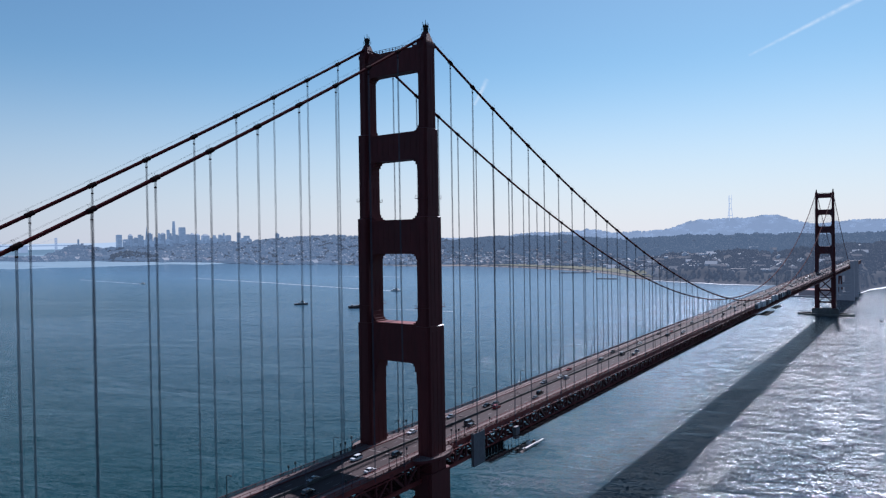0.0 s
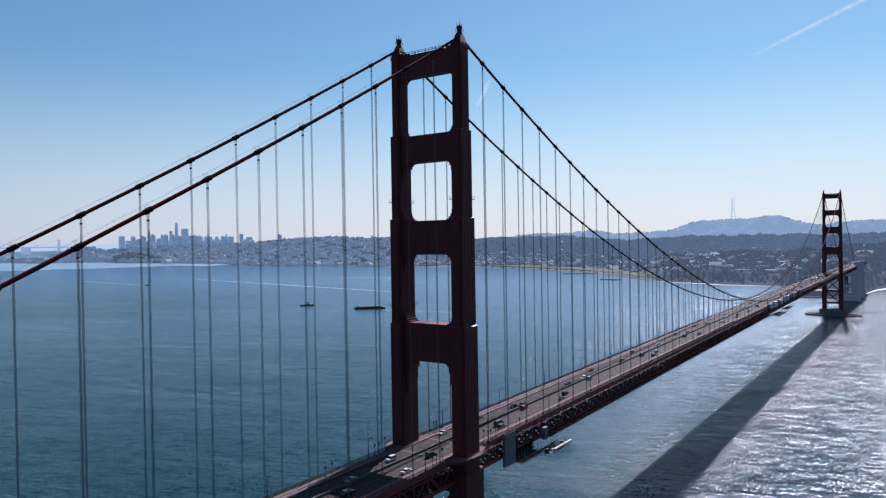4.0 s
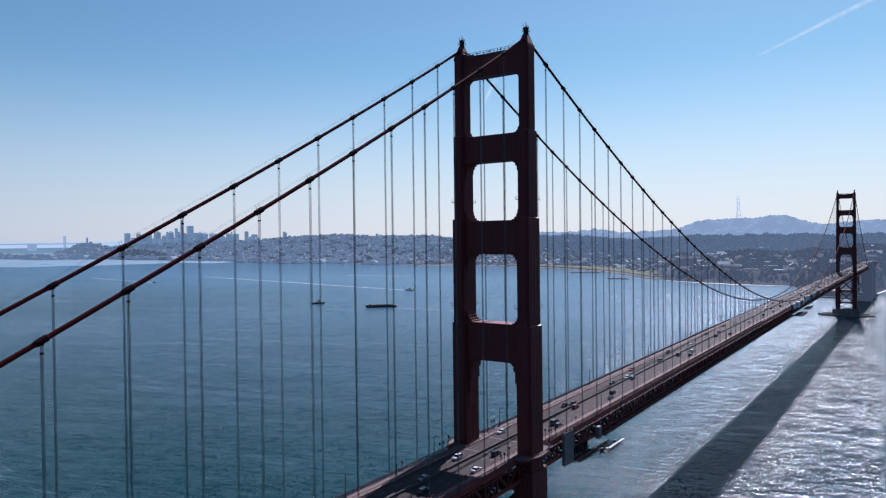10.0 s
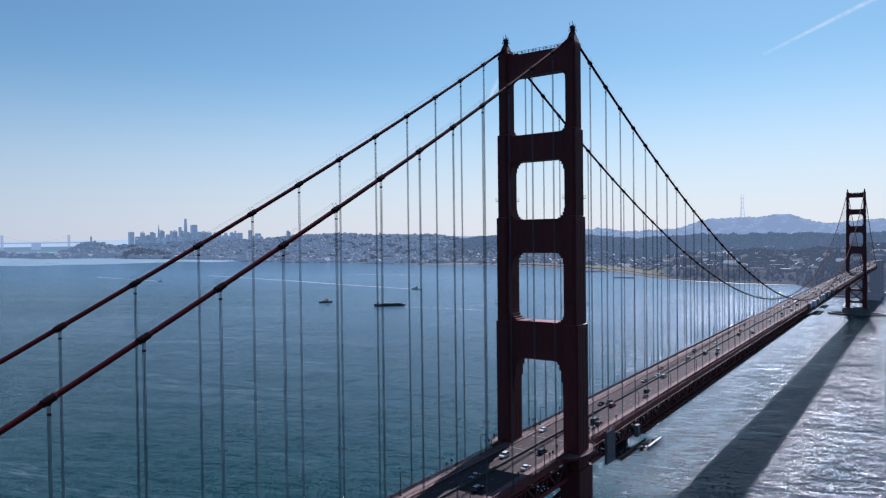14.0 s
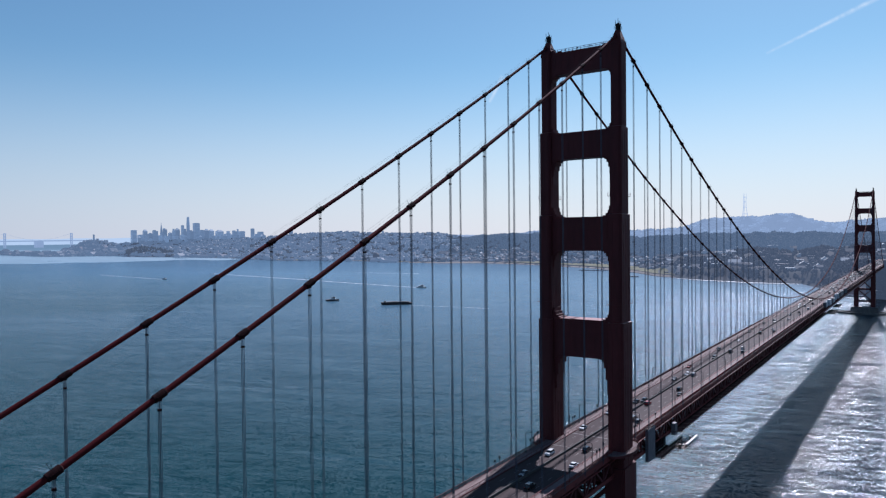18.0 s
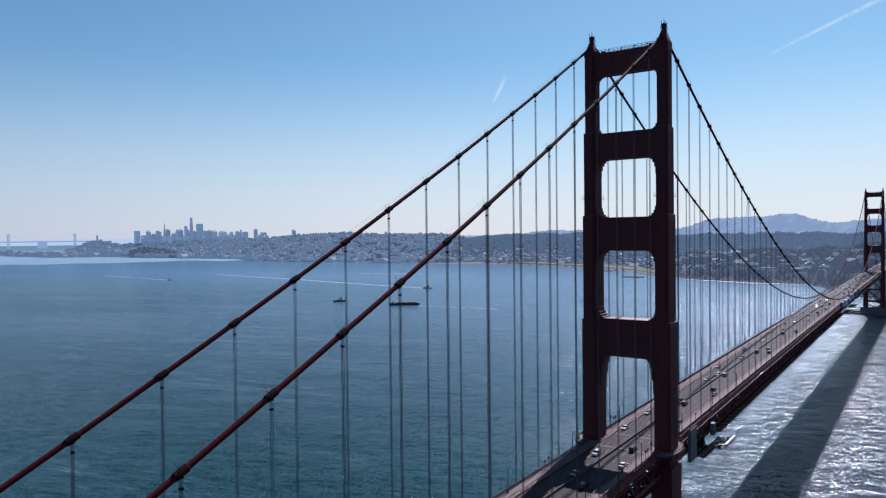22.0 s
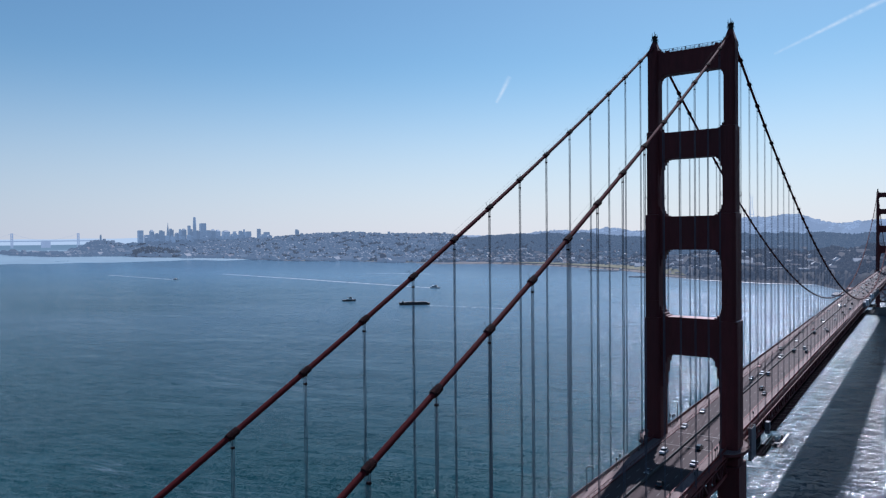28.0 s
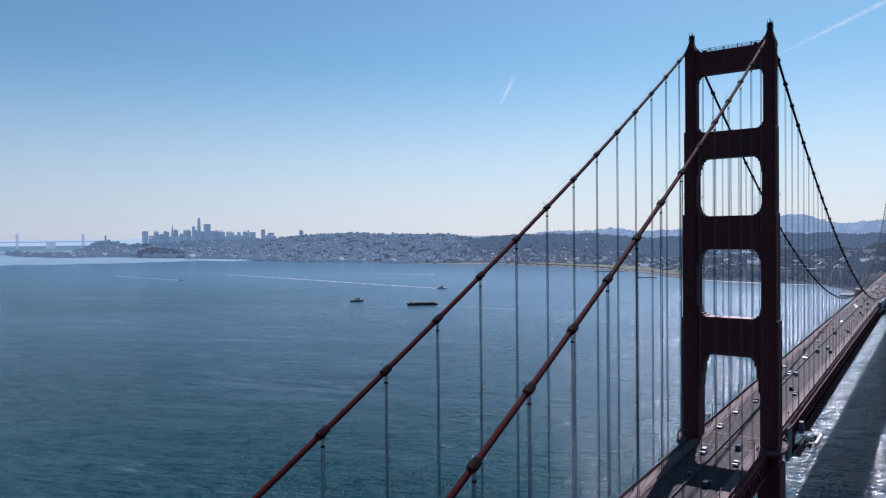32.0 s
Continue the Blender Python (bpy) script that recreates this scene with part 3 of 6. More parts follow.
        # stepped seats in the lower corners of the opening above
        if z1 < 180:
            seats = ((3.0, 0.7), (2.0, 0.8), (1.2, 1.1), (0.72, 1.5))
        else:
            seats = ((2.2, 0.5), (1.3, 0.7), (0.7, 1.0)) if z1 < 220 else ((2.6, 0.4), (1.6, 0.5), (0.9, 0.7))
        for sx in (-1, 1):
            zc = z1 - 0.15
            for wid, hgt in seats:
                xa, xb = sorted((sx * (xi + 0.3), sx * (xi - wid)))
                part("corner_seat", Mesh().box(xa, xb, -dep * 0.9, dep * 0.9, zc, zc + hgt), ORANGE, st)
                zc += hgt - 0.02
    # bracing below the roadway
    for z in (63.5, 40.0, 17.5):
        if z > base_z:
            part("cross_strut", Mesh().box(-HALF, HALF, -2.6, 2.6, z - 1.6, z + 1.6), ORANGE, t)
    for z0, z1 in ((41.5, 62.0), (19.0, 38.5)):
        for sx in (-1, 1):
            for yy in (-2.2, 2.2):
                part("brace", Mesh().beam((-sx * (HALF - 3.5), yy + sx * 0.35, z0), (sx * (HALF - 3.5), yy + sx * 0.35, z1), 1.3, 1.5), ORANGE, t)
    return t


build_tower("bridge_tower", (0, 0, 0), "orange-red riveted steel suspension tower with stepped legs and four portal struts", 8.0)
build_tower("bridge_tower", (0, SPAN, TOP_S - TOP), "orange-red steel suspension tower on an oval concrete pier in the strait", 5.5)


def oval(rx, ry, n=40, cx=0.0, cy=0.0):
    return [(cx + rx * math.cos(2 * math.pi * k / n), cy + ry * math.sin(2 * math.pi * k / n)) for k in range(n)]


def pier(cy, ring):
    p = thing("tower_pier", (0, cy, 0), "weathered concrete pier of a bridge tower standing in water", "pier")
    part("plinth", Mesh().prism(oval(24, 11), -3, 10.5, 0.96), CONCRETE, p)
    part("plinth_cap", Mesh().box(-21, 21, -9.4, 9.4, 10.4, 13.2), CONCRETE, p)
    if ring:
        m = Mesh()
        n = 64
        for k in range(n):
            a, b = 2 * math.pi * k / n, 2 * math.pi * (k + 1) / n
            quad = [(47 * math.cos(a), 23 * math.sin(a)), (47 * math.cos(b), 23 * math.sin(b)), (43 * math.cos(b), 20 * math.sin(b)), (43 * math.cos(a), 20 * math.sin(a))]
            m.prism(quad, -3, 3.4)
        part("fender_ring", m, CONCRETE, p, "oval concrete fender wall")
    return p


pier(0, False)
pier(SPAN, True)

# ---- main cables and suspenders ----
Y_NORTH, Y_SOUTH = -SIDE, SPAN + SIDE


BAND = Mesh().tube([(0, -1.15, 0), (0, -1.0, 0), (0, 1.0, 0), (0, 1.15, 0)], [0.48, 0.63, 0.63, 0.48], 12)
BAND.box(-0.74, -0.55, -0.72, 0.72, -0.15, 0.15).box(0.55, 0.74, -0.72, 0.72, -0.15, 0.15)
for _k in range(5):
    BAND.box(-0.8, -0.5, -0.68 + _k * 0.3, -0.54 + _k * 0.3, -0.24, 0.24).box(0.5, 0.8, -0.68 + _k * 0.3, -0.54 + _k * 0.3, -0.24, 0.24)
BAND_DATA = BAND.data("cable_band", BAND_PAINT)
STAN = Mesh()
for _x in (-0.5, 0.5):
    STAN.beam((_x * 0.9, 0, 0.2), (_x * 1.1, 0, 1.52), 0.045)
STAN.beam((-0.5, 0, 0.62), (0.5, 0, 0.62), 0.03)
STAN_DATA = STAN.data("stanchion", MATT_DARK)
SADDLE_DATA = Mesh().box(-0.24, 0.24, -0.28, 0.28, -0.62, -0.2).data("clamp", BAND_PAINT)
SPREADER_DATA = Mesh().box(-0.25, 0.25, -0.23, 0.23, -2.1, -1.78).data("rope_spreader", BAND_PAINT)


def tilt(y):
    return math.atan((cable_z(y + 0.5) - cable_z(y - 0.5)))


def band_ys():
    ys = [-1.15 - 15.1 * k for k in range(1, 23)] + [PANEL * k for k in range(1, 84)] + [SPAN + PANEL * k for k in range(1, 23)]
    return sorted(ys)


for side, word in ((-1, "east"), (1, "west")):
    x = side * HALF
    cab = thing("main_cable", (x, 0, 0), "thick orange-painted main suspension cable with clamped bands, strung over both towers", "cable", "main cables")
    for y0, y1, n in ((Y_NORTH, -0.3, 60), (0.3, SPAN - 0.3, 160), (SPAN + 0.3, Y_SOUTH, 60)):
        pts = [(0, y0 + (y1 - y0) * k / n, cable_z(y0 + (y1 - y0) * k / n)) for k in range(n + 1)]
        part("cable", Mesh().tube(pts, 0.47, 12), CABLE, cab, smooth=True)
        for dx in (-0.55, 0.55):
            part("hand_rope", Mesh().tube([(dx, p[1], p[2] + 1.5) for p in pts], 0.015, 4), MATT_DARK, cab)
    for y in band_ys():
        at = pose(0, y, cable_z(y), math.degrees(tilt(y)), 0, 0)
        b = part("cable_band", BAND_DATA, None, cab, at=at)
        part("stanchion", STAN_DATA, None, b)

ROPE_MESHES = {}
for side in (-1, 1):
    x = side * HALF
    for y in band_ys():
        zt, zb = cable_z(y) - 0.35, road_z(y) - 1.0
        if zt - zb < 2.5:
            continue
        s = thing("suspender", (x, y, zb), "vertical group of thin steel suspender ropes hanging from a main cable", "suspender ropes", "suspenders of the bridge")
        key = round(zt - zb, 2)
        if key not in ROPE_MESHES:
            ROPE_MESHES[key] = Mesh().tube([(0, 0, 0), (0, 0, key)], 0.047, 6, False).data("rope", ORANGE_ROPE, True)
        for dx, dy in ((-0.17, -0.15), (-0.17, 0.15), (0.17, -0.15), (0.17, 0.15)):
            part("rope", ROPE_MESHES[key], None, s, at=(dx, dy, 0))
        part("clamp", SADDLE_DATA, None, s, at=(0, 0, key + 0.2))
        part("rope_spreader", SPREADER_DATA, None, s, at=(0, 0, key + 0.2))

# ---- roadway ----
Y_A, Y_B = -SIDE, SPAN + SIDE
N_DECK = 160


def ribbon(x0, x1, lift0, lift1, ya=Y_A, yb=Y_B, n=N_DECK):
    """A long slab that follows the roadway's rise."""
    m = Mesh()
    for k in range(n + 1):
        y = ya + (yb - ya) * k / n
        z = road_z(y)
        m.v += [(x0, y, z + lift0), (x1, y, z + lift0), (x1, y, z + lift1), (x0, y, z + lift1)]
    for k in range(n):
        a = 4 * k
        for j in range(4):
            b = (j + 1) % 4
            m.f.append((a + j, a + b, a + 4 + b, a + 4 + j))
    m.f += [(3, 2, 1, 0), tuple(4 * n + j for j in range(4))]
    return m


solid("road", ribbon(-9.4, 9.4, -0.5, 0.0), ASPHALT, "worn grey asphalt carriageway with six lanes on the bridge deck", "road", kind="structure")
for side, word in ((-1, "pavement_east"), (1, "pavement_west")):
    a, b = sorted((side * 9.4, side * 13.1))
    solid(word, ribbon(a, b, -0.45, 0.26), WALK, "pale concrete walkway along the edge of the bridge deck", "walkway", kind="structure")
    ka, kb = sorted((side * 9.05, side * 9.398))
    solid("trim_kerb", ribbon(ka, kb, 0.002, 0.3), ORANGE, "orange steel kerb between carriageway and walkway", "kerb", kind="structure")

# walkway bays round the tower legs
for cy in (0.0, SPAN):
    for side in (-1, 1):
        z = road_z(cy)
        pts = [(13.1, -11.5)] + [(13.3 + 5.9 * math.cos(a), 10.9 * math.sin(a)) for a in (math.pi * (k / 14 - 0.5) for k in range(15))] + [(13.1, 11.5)]
        ring = [(side * px, cy + py) for px, py in pts]
        if side < 0:
            ring.reverse()
        bay = thing("walkway_bay", (0, 0, 0), "walkway platform curving round the outer face of a tower leg", "walkway", "walkway bays at the towers")
        part("slab", Mesh().prism(ring, z + 0.02, z + 0.22), WALK, bay)
        part("fascia", Mesh().prism(ring, z - 0.9, z + 0.018), ORANGE, bay)
        rl = Mesh()
        fence(rl, [(side * px * 0.997, cy + py, z + 0.22) for px, py in pts], 1.3, 0.5, 0.035)
        part("railing", rl, ORANGE, bay)
        for py in (-7, 0, 7):
            part("bracket", Mesh().beam((side * 13.2, cy + py, z - 4.5), (side * 18.2, cy + py, z - 0.9), 0.5, 0.6), ORANGE, bay)

# lane marks and movable barrier
lane = Mesh()
y = Y_A + 3
while y < Y_B - 5:
    for x in (-6.2, -3.1, 3.1, 6.2):
        z0, z1 = road_z(y) + 0.006, road_z(y + 3.0) + 0.006
        i = len(lane.v)
        lane.v += [(x - 0.07, y, z0), (x + 0.07, y, z0), (x + 0.07, y + 3.0, z1), (x - 0.07, y + 3.0, z1)]
        lane.f.append((i, i + 1, i + 2, i + 3))
    y += 9.0
solid("trim_lane_marks", lane, PAINT_W, "broken white lane lines on the asphalt", "road marking", kind="structure")
for y in (-8.6, 8.6, 236.0, 472.0):
    joint = Mesh()
    z = road_z(y) + 0.012
    joint.box(-9.4, -1.3, y - 0.22, y + 0.22, z - 0.02, z).box(-0.8, 9.4, y - 0.22, y + 0.22, z - 0.02, z)
    solid("trim_expansion_joint", joint, PAINT_W, "pale expansion joint across the roadway", "road joint", kind="structure")
solid("median_barrier", ribbon(-1.25, -0.85, 0.004, 0.85), BARRIER, "low grey movable barrier between the two directions of traffic", "barrier", kind="structure")

# ---- railings ----
PICKETS_Y = (-130.0, 420.0)


def railing(side):
    r = thing("deck_railing", (0, 0, 0), "orange steel outer railing of the bridge walkway with close pickets", "railing", "railings along the deck")
    # shade put into colour: east railing seen unlit, so in the darker orange
    paint = ORANGE_LIT if side > 0 else ORANGE
    a, b = sorted((side * 13.12, side * 13.22))
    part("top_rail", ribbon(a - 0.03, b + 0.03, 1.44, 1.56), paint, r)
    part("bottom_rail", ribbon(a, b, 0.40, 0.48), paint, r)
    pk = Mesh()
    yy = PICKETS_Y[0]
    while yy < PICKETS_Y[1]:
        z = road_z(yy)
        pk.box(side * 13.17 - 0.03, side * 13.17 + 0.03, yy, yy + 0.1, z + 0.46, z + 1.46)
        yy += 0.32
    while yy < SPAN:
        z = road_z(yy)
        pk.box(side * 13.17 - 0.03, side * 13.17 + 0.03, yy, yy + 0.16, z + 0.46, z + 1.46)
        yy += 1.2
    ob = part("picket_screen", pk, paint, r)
    ob["kind"] = "stuff"
    post = Mesh()
    post.box(side * 13.17 - 0.09, side * 13.17 + 0.09, -0.09, 0.09, 0.2, 1.6)
    data = post.data("post", paint)
    yy = -PANEL * 8
    while yy < PANEL * 60:
        part("post", data, None, r, at=(0, yy, road_z(yy)))
        yy += PANEL / 4 if yy < 200 else PANEL
    inner = ribbon(side * 9.62 - 0.05, side * 9.62 + 0.05, 0.95, 1.1)
    part("inner_rail", inner, paint, r)
    ip = Mesh()
    yy = -150.0
    while yy < SPAN:
        z = road_z(yy)
        ip.box(side * 9.62 - 0.05, side * 9.62 + 0.05, yy, yy + 0.12, z + 0.24, z + 0.96)
        yy += 3.81
    ob = part("inner_screen", ip, paint, r)
    ob["kind"] = "stuff"


railing(-1)
railing(1)

# ---- stiffening truss ----
TRUSS = PANEL / 2
NEAR_PANELS = (-10, 40)


def truss(side):
    t = thing("stiffening_truss", (0, 0, 0), "deep orange steel lattice truss under the edge of the bridge deck", "truss", "stiffening trusses")
    x = side * 13.15
    part("top_chord", ribbon(x - 0.45, x + 0.45, -1.75, -0.5), ORANGE_LIT, t)
    part("bottom_chord", ribbon(x - 0.5, x + 0.5, -8.8, -7.7), ORANGE_LIT, t)
    part("fascia", ribbon(side * 13.45 - 0.08, side * 13.45 + 0.08, -0.9, 0.12), ORANGE_LIT, t)
    part("utility_pipe", ribbon(side * 13.85 - 0.16, side * 13.85 + 0.16, -2.5, -2.18), ORANGE_LIT, t)
    part("lower_pipe", ribbon(side * 13.8 - 0.12, side * 13.8 + 0.12, -7.4, -7.16), ORANGE_LIT, t)
    far = Mesh()
    n0, n1 = int(Y_A / TRUSS), int(Y_B / TRUSS)
    for k in range(n0, n1):
        y0, y1 = k * TRUSS, (k + 1) * TRUSS
        z0, z1 = road_z(y0), road_z(y1)
        up = k % 2 == 0
        pa, pb = ((x, y0, z0 - 8.2), (x, y1, z1 - 1.3)) if up else ((x, y0, z0 - 1.3), (x, y1, z1 - 8.2))
        if NEAR_PANELS[0] <= k < NEAR_PANELS[1]:
            part("upright", Mesh().beam((x, y0, z0 - 8.0), (x, y0, z0 - 1.4), 0.7, 0.6), ORANGE, t)
            part("diagonal", Mesh().beam(pa, pb, 0.6, 0.8), ORANGE, t)
            part("gusset", Mesh().box(x - 0.48, x + 0.48, y0 - 0.9, y0 + 0.9, (z0 - 8.9) if up else (z0 - 2.6), (z0 - 7.0) if up else (z0 - 0.9)), ORANGE, t)
        else:
            far.beam((x, y0, z0 - 8.0), (x, y0, z0 - 1.4), 0.5, 0.42)
            far.beam(pa, pb, 0.6, 0.8)
    ob = part("lattice", far, ORANGE, t)
    ob["kind"] = "stuff"


truss(-1)
truss(1)
floor = thing("deck_underframe", (0, 0, 0), "orange steel floor beams and lateral bracing under the roadway", "floor beams")
fb_far = Mesh()
for k in range(int(Y_A / TRUSS), int(Y_B / TRUSS)):
    y0 = k * TRUSS
    z = road_z(y0)
    m = Mesh() if NEAR_PANELS[0] <= k < NEAR_PANELS[1] else fb_far
    m.box(-12.8, 12.8, y0 - 0.2, y0 + 0.2, z - 2.2, z - 0.52)
    m.box(-12.8, 12.8, y0 - 0.2, y0 + 0.2, z - 8.6, z - 8.0)
    s = 1 if k % 2 else -1
    z2 = road_z(y0 + TRUSS)
    m.beam((-12.8 * s, y0, z - 8.3), (12.8 * s, y0 + TRUSS, z2 - 8.3), 0.4)
    for sx in (-1, 1):
        m.beam((sx * 12.8, y0, z - 8.0), (sx * 6.0, y0, z - 2.1), 0.6)
        m.beam((0, y0, z - 8.0), (sx * 6.0, y0, z - 2.1), 0.6)
        m.beam((sx * 6.4, y0, z - 8.3), (sx * 6.4, y0 + TRUSS, z2 - 8.3), 0.5)
        m.beam((sx * 12.8, y0, z - 8.3), (sx * 6.4, y0 + TRUSS, z2 - 8.3), 0.45)
        m.beam((sx * 6.4, y0, z - 8.3), (sx * 12.8, y0 + TRUSS, z2 - 8.3), 0.45)
    if m is not fb_far:
        part("floor_beam", m, ORANGE, floor)
ob = part("far_floor_grid", fb_far, ORANGE, floor)
ob["kind"] = "stuff"
st = Mesh()
for x in (-11, -8.2, -5.5, -2.75, 0, 2.75, 5.5, 8.2, 11):
    r = ribbon(x - 0.15, x + 0.15, -1.2, -0.52)
    i = len(st.v)
    st.v += r.v
    st.f += [tuple(i + q for q in f) for f in r.f]
part("stringers", st, ORANGE, floor)


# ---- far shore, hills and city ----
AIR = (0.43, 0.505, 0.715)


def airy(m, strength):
    """Haze painted as emission: daylight in the air before backdrops some kilometres off."""
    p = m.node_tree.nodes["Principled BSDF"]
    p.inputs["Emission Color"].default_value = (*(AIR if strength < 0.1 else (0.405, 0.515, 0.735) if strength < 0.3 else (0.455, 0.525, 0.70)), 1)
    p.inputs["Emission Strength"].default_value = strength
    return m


# emission of painted haze by distance; base colours below are dimmed to match
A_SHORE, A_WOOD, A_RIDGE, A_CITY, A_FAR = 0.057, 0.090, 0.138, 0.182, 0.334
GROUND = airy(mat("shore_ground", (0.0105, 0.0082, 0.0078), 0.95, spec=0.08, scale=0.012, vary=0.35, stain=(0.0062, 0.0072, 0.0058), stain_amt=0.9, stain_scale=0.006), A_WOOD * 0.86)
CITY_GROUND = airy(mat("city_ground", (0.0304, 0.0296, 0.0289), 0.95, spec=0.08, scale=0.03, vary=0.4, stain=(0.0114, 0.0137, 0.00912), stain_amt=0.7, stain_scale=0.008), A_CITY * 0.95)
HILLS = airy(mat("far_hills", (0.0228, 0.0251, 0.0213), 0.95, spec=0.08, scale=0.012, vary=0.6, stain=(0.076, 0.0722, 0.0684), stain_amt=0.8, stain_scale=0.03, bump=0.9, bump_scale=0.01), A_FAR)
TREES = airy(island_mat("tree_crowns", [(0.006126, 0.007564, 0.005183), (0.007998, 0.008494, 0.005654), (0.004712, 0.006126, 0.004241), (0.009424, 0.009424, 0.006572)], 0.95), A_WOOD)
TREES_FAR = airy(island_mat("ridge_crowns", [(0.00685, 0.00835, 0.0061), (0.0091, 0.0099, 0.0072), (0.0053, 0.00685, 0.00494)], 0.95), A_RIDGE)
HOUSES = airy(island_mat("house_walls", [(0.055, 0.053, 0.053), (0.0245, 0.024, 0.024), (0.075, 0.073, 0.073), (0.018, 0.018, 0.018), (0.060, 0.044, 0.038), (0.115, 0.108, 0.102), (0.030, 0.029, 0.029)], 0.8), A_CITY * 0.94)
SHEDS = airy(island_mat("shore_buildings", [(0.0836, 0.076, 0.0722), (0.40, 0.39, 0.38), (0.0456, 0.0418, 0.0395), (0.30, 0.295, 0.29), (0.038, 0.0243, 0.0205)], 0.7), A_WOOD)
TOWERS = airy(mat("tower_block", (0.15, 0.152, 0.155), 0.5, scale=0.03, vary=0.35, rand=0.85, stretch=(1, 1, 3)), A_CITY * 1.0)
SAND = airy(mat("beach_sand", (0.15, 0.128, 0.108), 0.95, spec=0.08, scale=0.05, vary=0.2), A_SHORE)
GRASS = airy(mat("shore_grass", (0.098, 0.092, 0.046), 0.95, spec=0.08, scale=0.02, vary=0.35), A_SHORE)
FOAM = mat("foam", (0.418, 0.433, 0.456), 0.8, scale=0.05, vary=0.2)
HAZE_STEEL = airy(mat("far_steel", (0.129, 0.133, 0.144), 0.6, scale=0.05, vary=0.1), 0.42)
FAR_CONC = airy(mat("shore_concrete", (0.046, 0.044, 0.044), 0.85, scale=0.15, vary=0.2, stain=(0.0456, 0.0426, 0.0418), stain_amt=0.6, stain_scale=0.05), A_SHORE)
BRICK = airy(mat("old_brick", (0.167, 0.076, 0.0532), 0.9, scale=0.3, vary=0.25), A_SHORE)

SHORE_AZ = (-90, -72, -67.8, -66.5, -64.1, -59.9, -59.4, -53.8, -47.9, -43.5, -39.9, -35.3, -32.1, -27.6, -22.0, -20.3, -18.5, -17.9, -15.8, -11.7, -8.2, -7.0, -5.5, -3.6, -2.9, -2.1, -1.3, 4, 12, 30)
SHORE_D = (9000, 8900, 7600, 6800, 6190, 6035, 5670, 5080, 4512, 4495, 4226, 3990, 3965, 3650, 3140, 2960, 2680, 2640, 2495, 2370, 2352, 2180, 2040, 1950, 2096, 2255, 2365, 2900, 4200, 9000)


def shore(az):
    return float(np.interp(az, SHORE_AZ, SHORE_D)) + 18 * noise.noise((az * 1.7, 3.1, 0)) + 8 * noise.noise((az * 7.0, 1.1, 0))


def bell(v, c, s):
    return math.exp(-0.5 * ((v - c) / s) ** 2)


def ease(v):
    v = min(1.0, max(0.0, v))
    return v * v * (3 - 2 * v)


def land_z(az, d):
    s = shore(az)
    if d < s:
        return -5.0
    inl = d - s
    city = ease((-30.5 - az) / 5.5) * ease((az + 64.2) / 2.4)
    rough = noise.fractal((az * 0.55, d * 0.0022, 0.4), 1.0, 2.0, 5)
    z = 2.0 + min(inl * 0.02, 3.0)
    z += city * (98 * ease((inl - 120) / 2700.0) + 14 * rough * ease(inl / 900.0))
    z += city * bell(az, -44.2, 3.4) * 62 * ease((inl - 300) / 2600.0) + city * bell(az, -37.5, 3.0) * 38 * ease((inl - 300) / 2600.0)
    z += bell(az, -61.5, 0.95) * bell(d, 7150, 420) * 72 + bell(az, -58.2, 1.25) * bell(d, 5980, 170) * 46
    wood = ease((az + 40.0) / 10.0) * (1 - 0.15 * ease((az + 24.0) / 5.0))
    ridge = max(3900.0, s + 1050.0)
    slope = (ridge - s) / 2.7
    z += wood * (150 + 16 * rough + 8 * noise.noise((az * 2.3, 0, 7))) * (bell(d, ridge, slope) if d < ridge else max(0.62, bell(d, ridge, 900)))
    bluff = ease((az + 19.0) / 3.0) * ease((3.5 - az) / 2.0)
    # the steep headland where the bridge comes ashore
    z += 34 * ease((az + 7.0) / 4.5) * ease((inl - 60) / 420.0) * bell(d, s + 480, 700)
    z += bluff * 36 * ease((inl - 25) / 90.0) * (0.8 + 0.35 * rough) * bell(d, s, 900)
    return z


def far_ridge(az):
    z = 172.0
    for c, s, h in ((-8.5, 1.5, 172), (-11.4, 1.3, 112), (-14.0, 1.4, 128), (-22.0, 1.1, 66), (-24.6, 1.2, 22), (-26.6, 1.5, 34), (-4.2, 1.5, 70), (-0.8, 2.2, 96), (4.0, 3.0, 60), (-18.0, 1.5, 36)):
        z += h * bell(az, c, s)
    return z + 12 * noise.noise((az * 2.1, 5, 0)) + 7 * noise.noise((az * 8.0, 2, 0))


def hill_z(az, d):
    top = far_ridge(az)
    if d < 8200:
        return 10 + (top - 10) * ease((d - 6300) / 1900.0) * (1 + 0.06 * noise.noise((az * 1.5, d * 0.004, 0)) * ease((8200 - d) / 500.0))
    return top * bell(d, 8200, 900)


def az_sheet(dists, a0, a1, na, height):
    return polar_sheet(dists, radians(a0), radians(a1), na, lambda x, y, a, d: height(math.degrees(a), d))


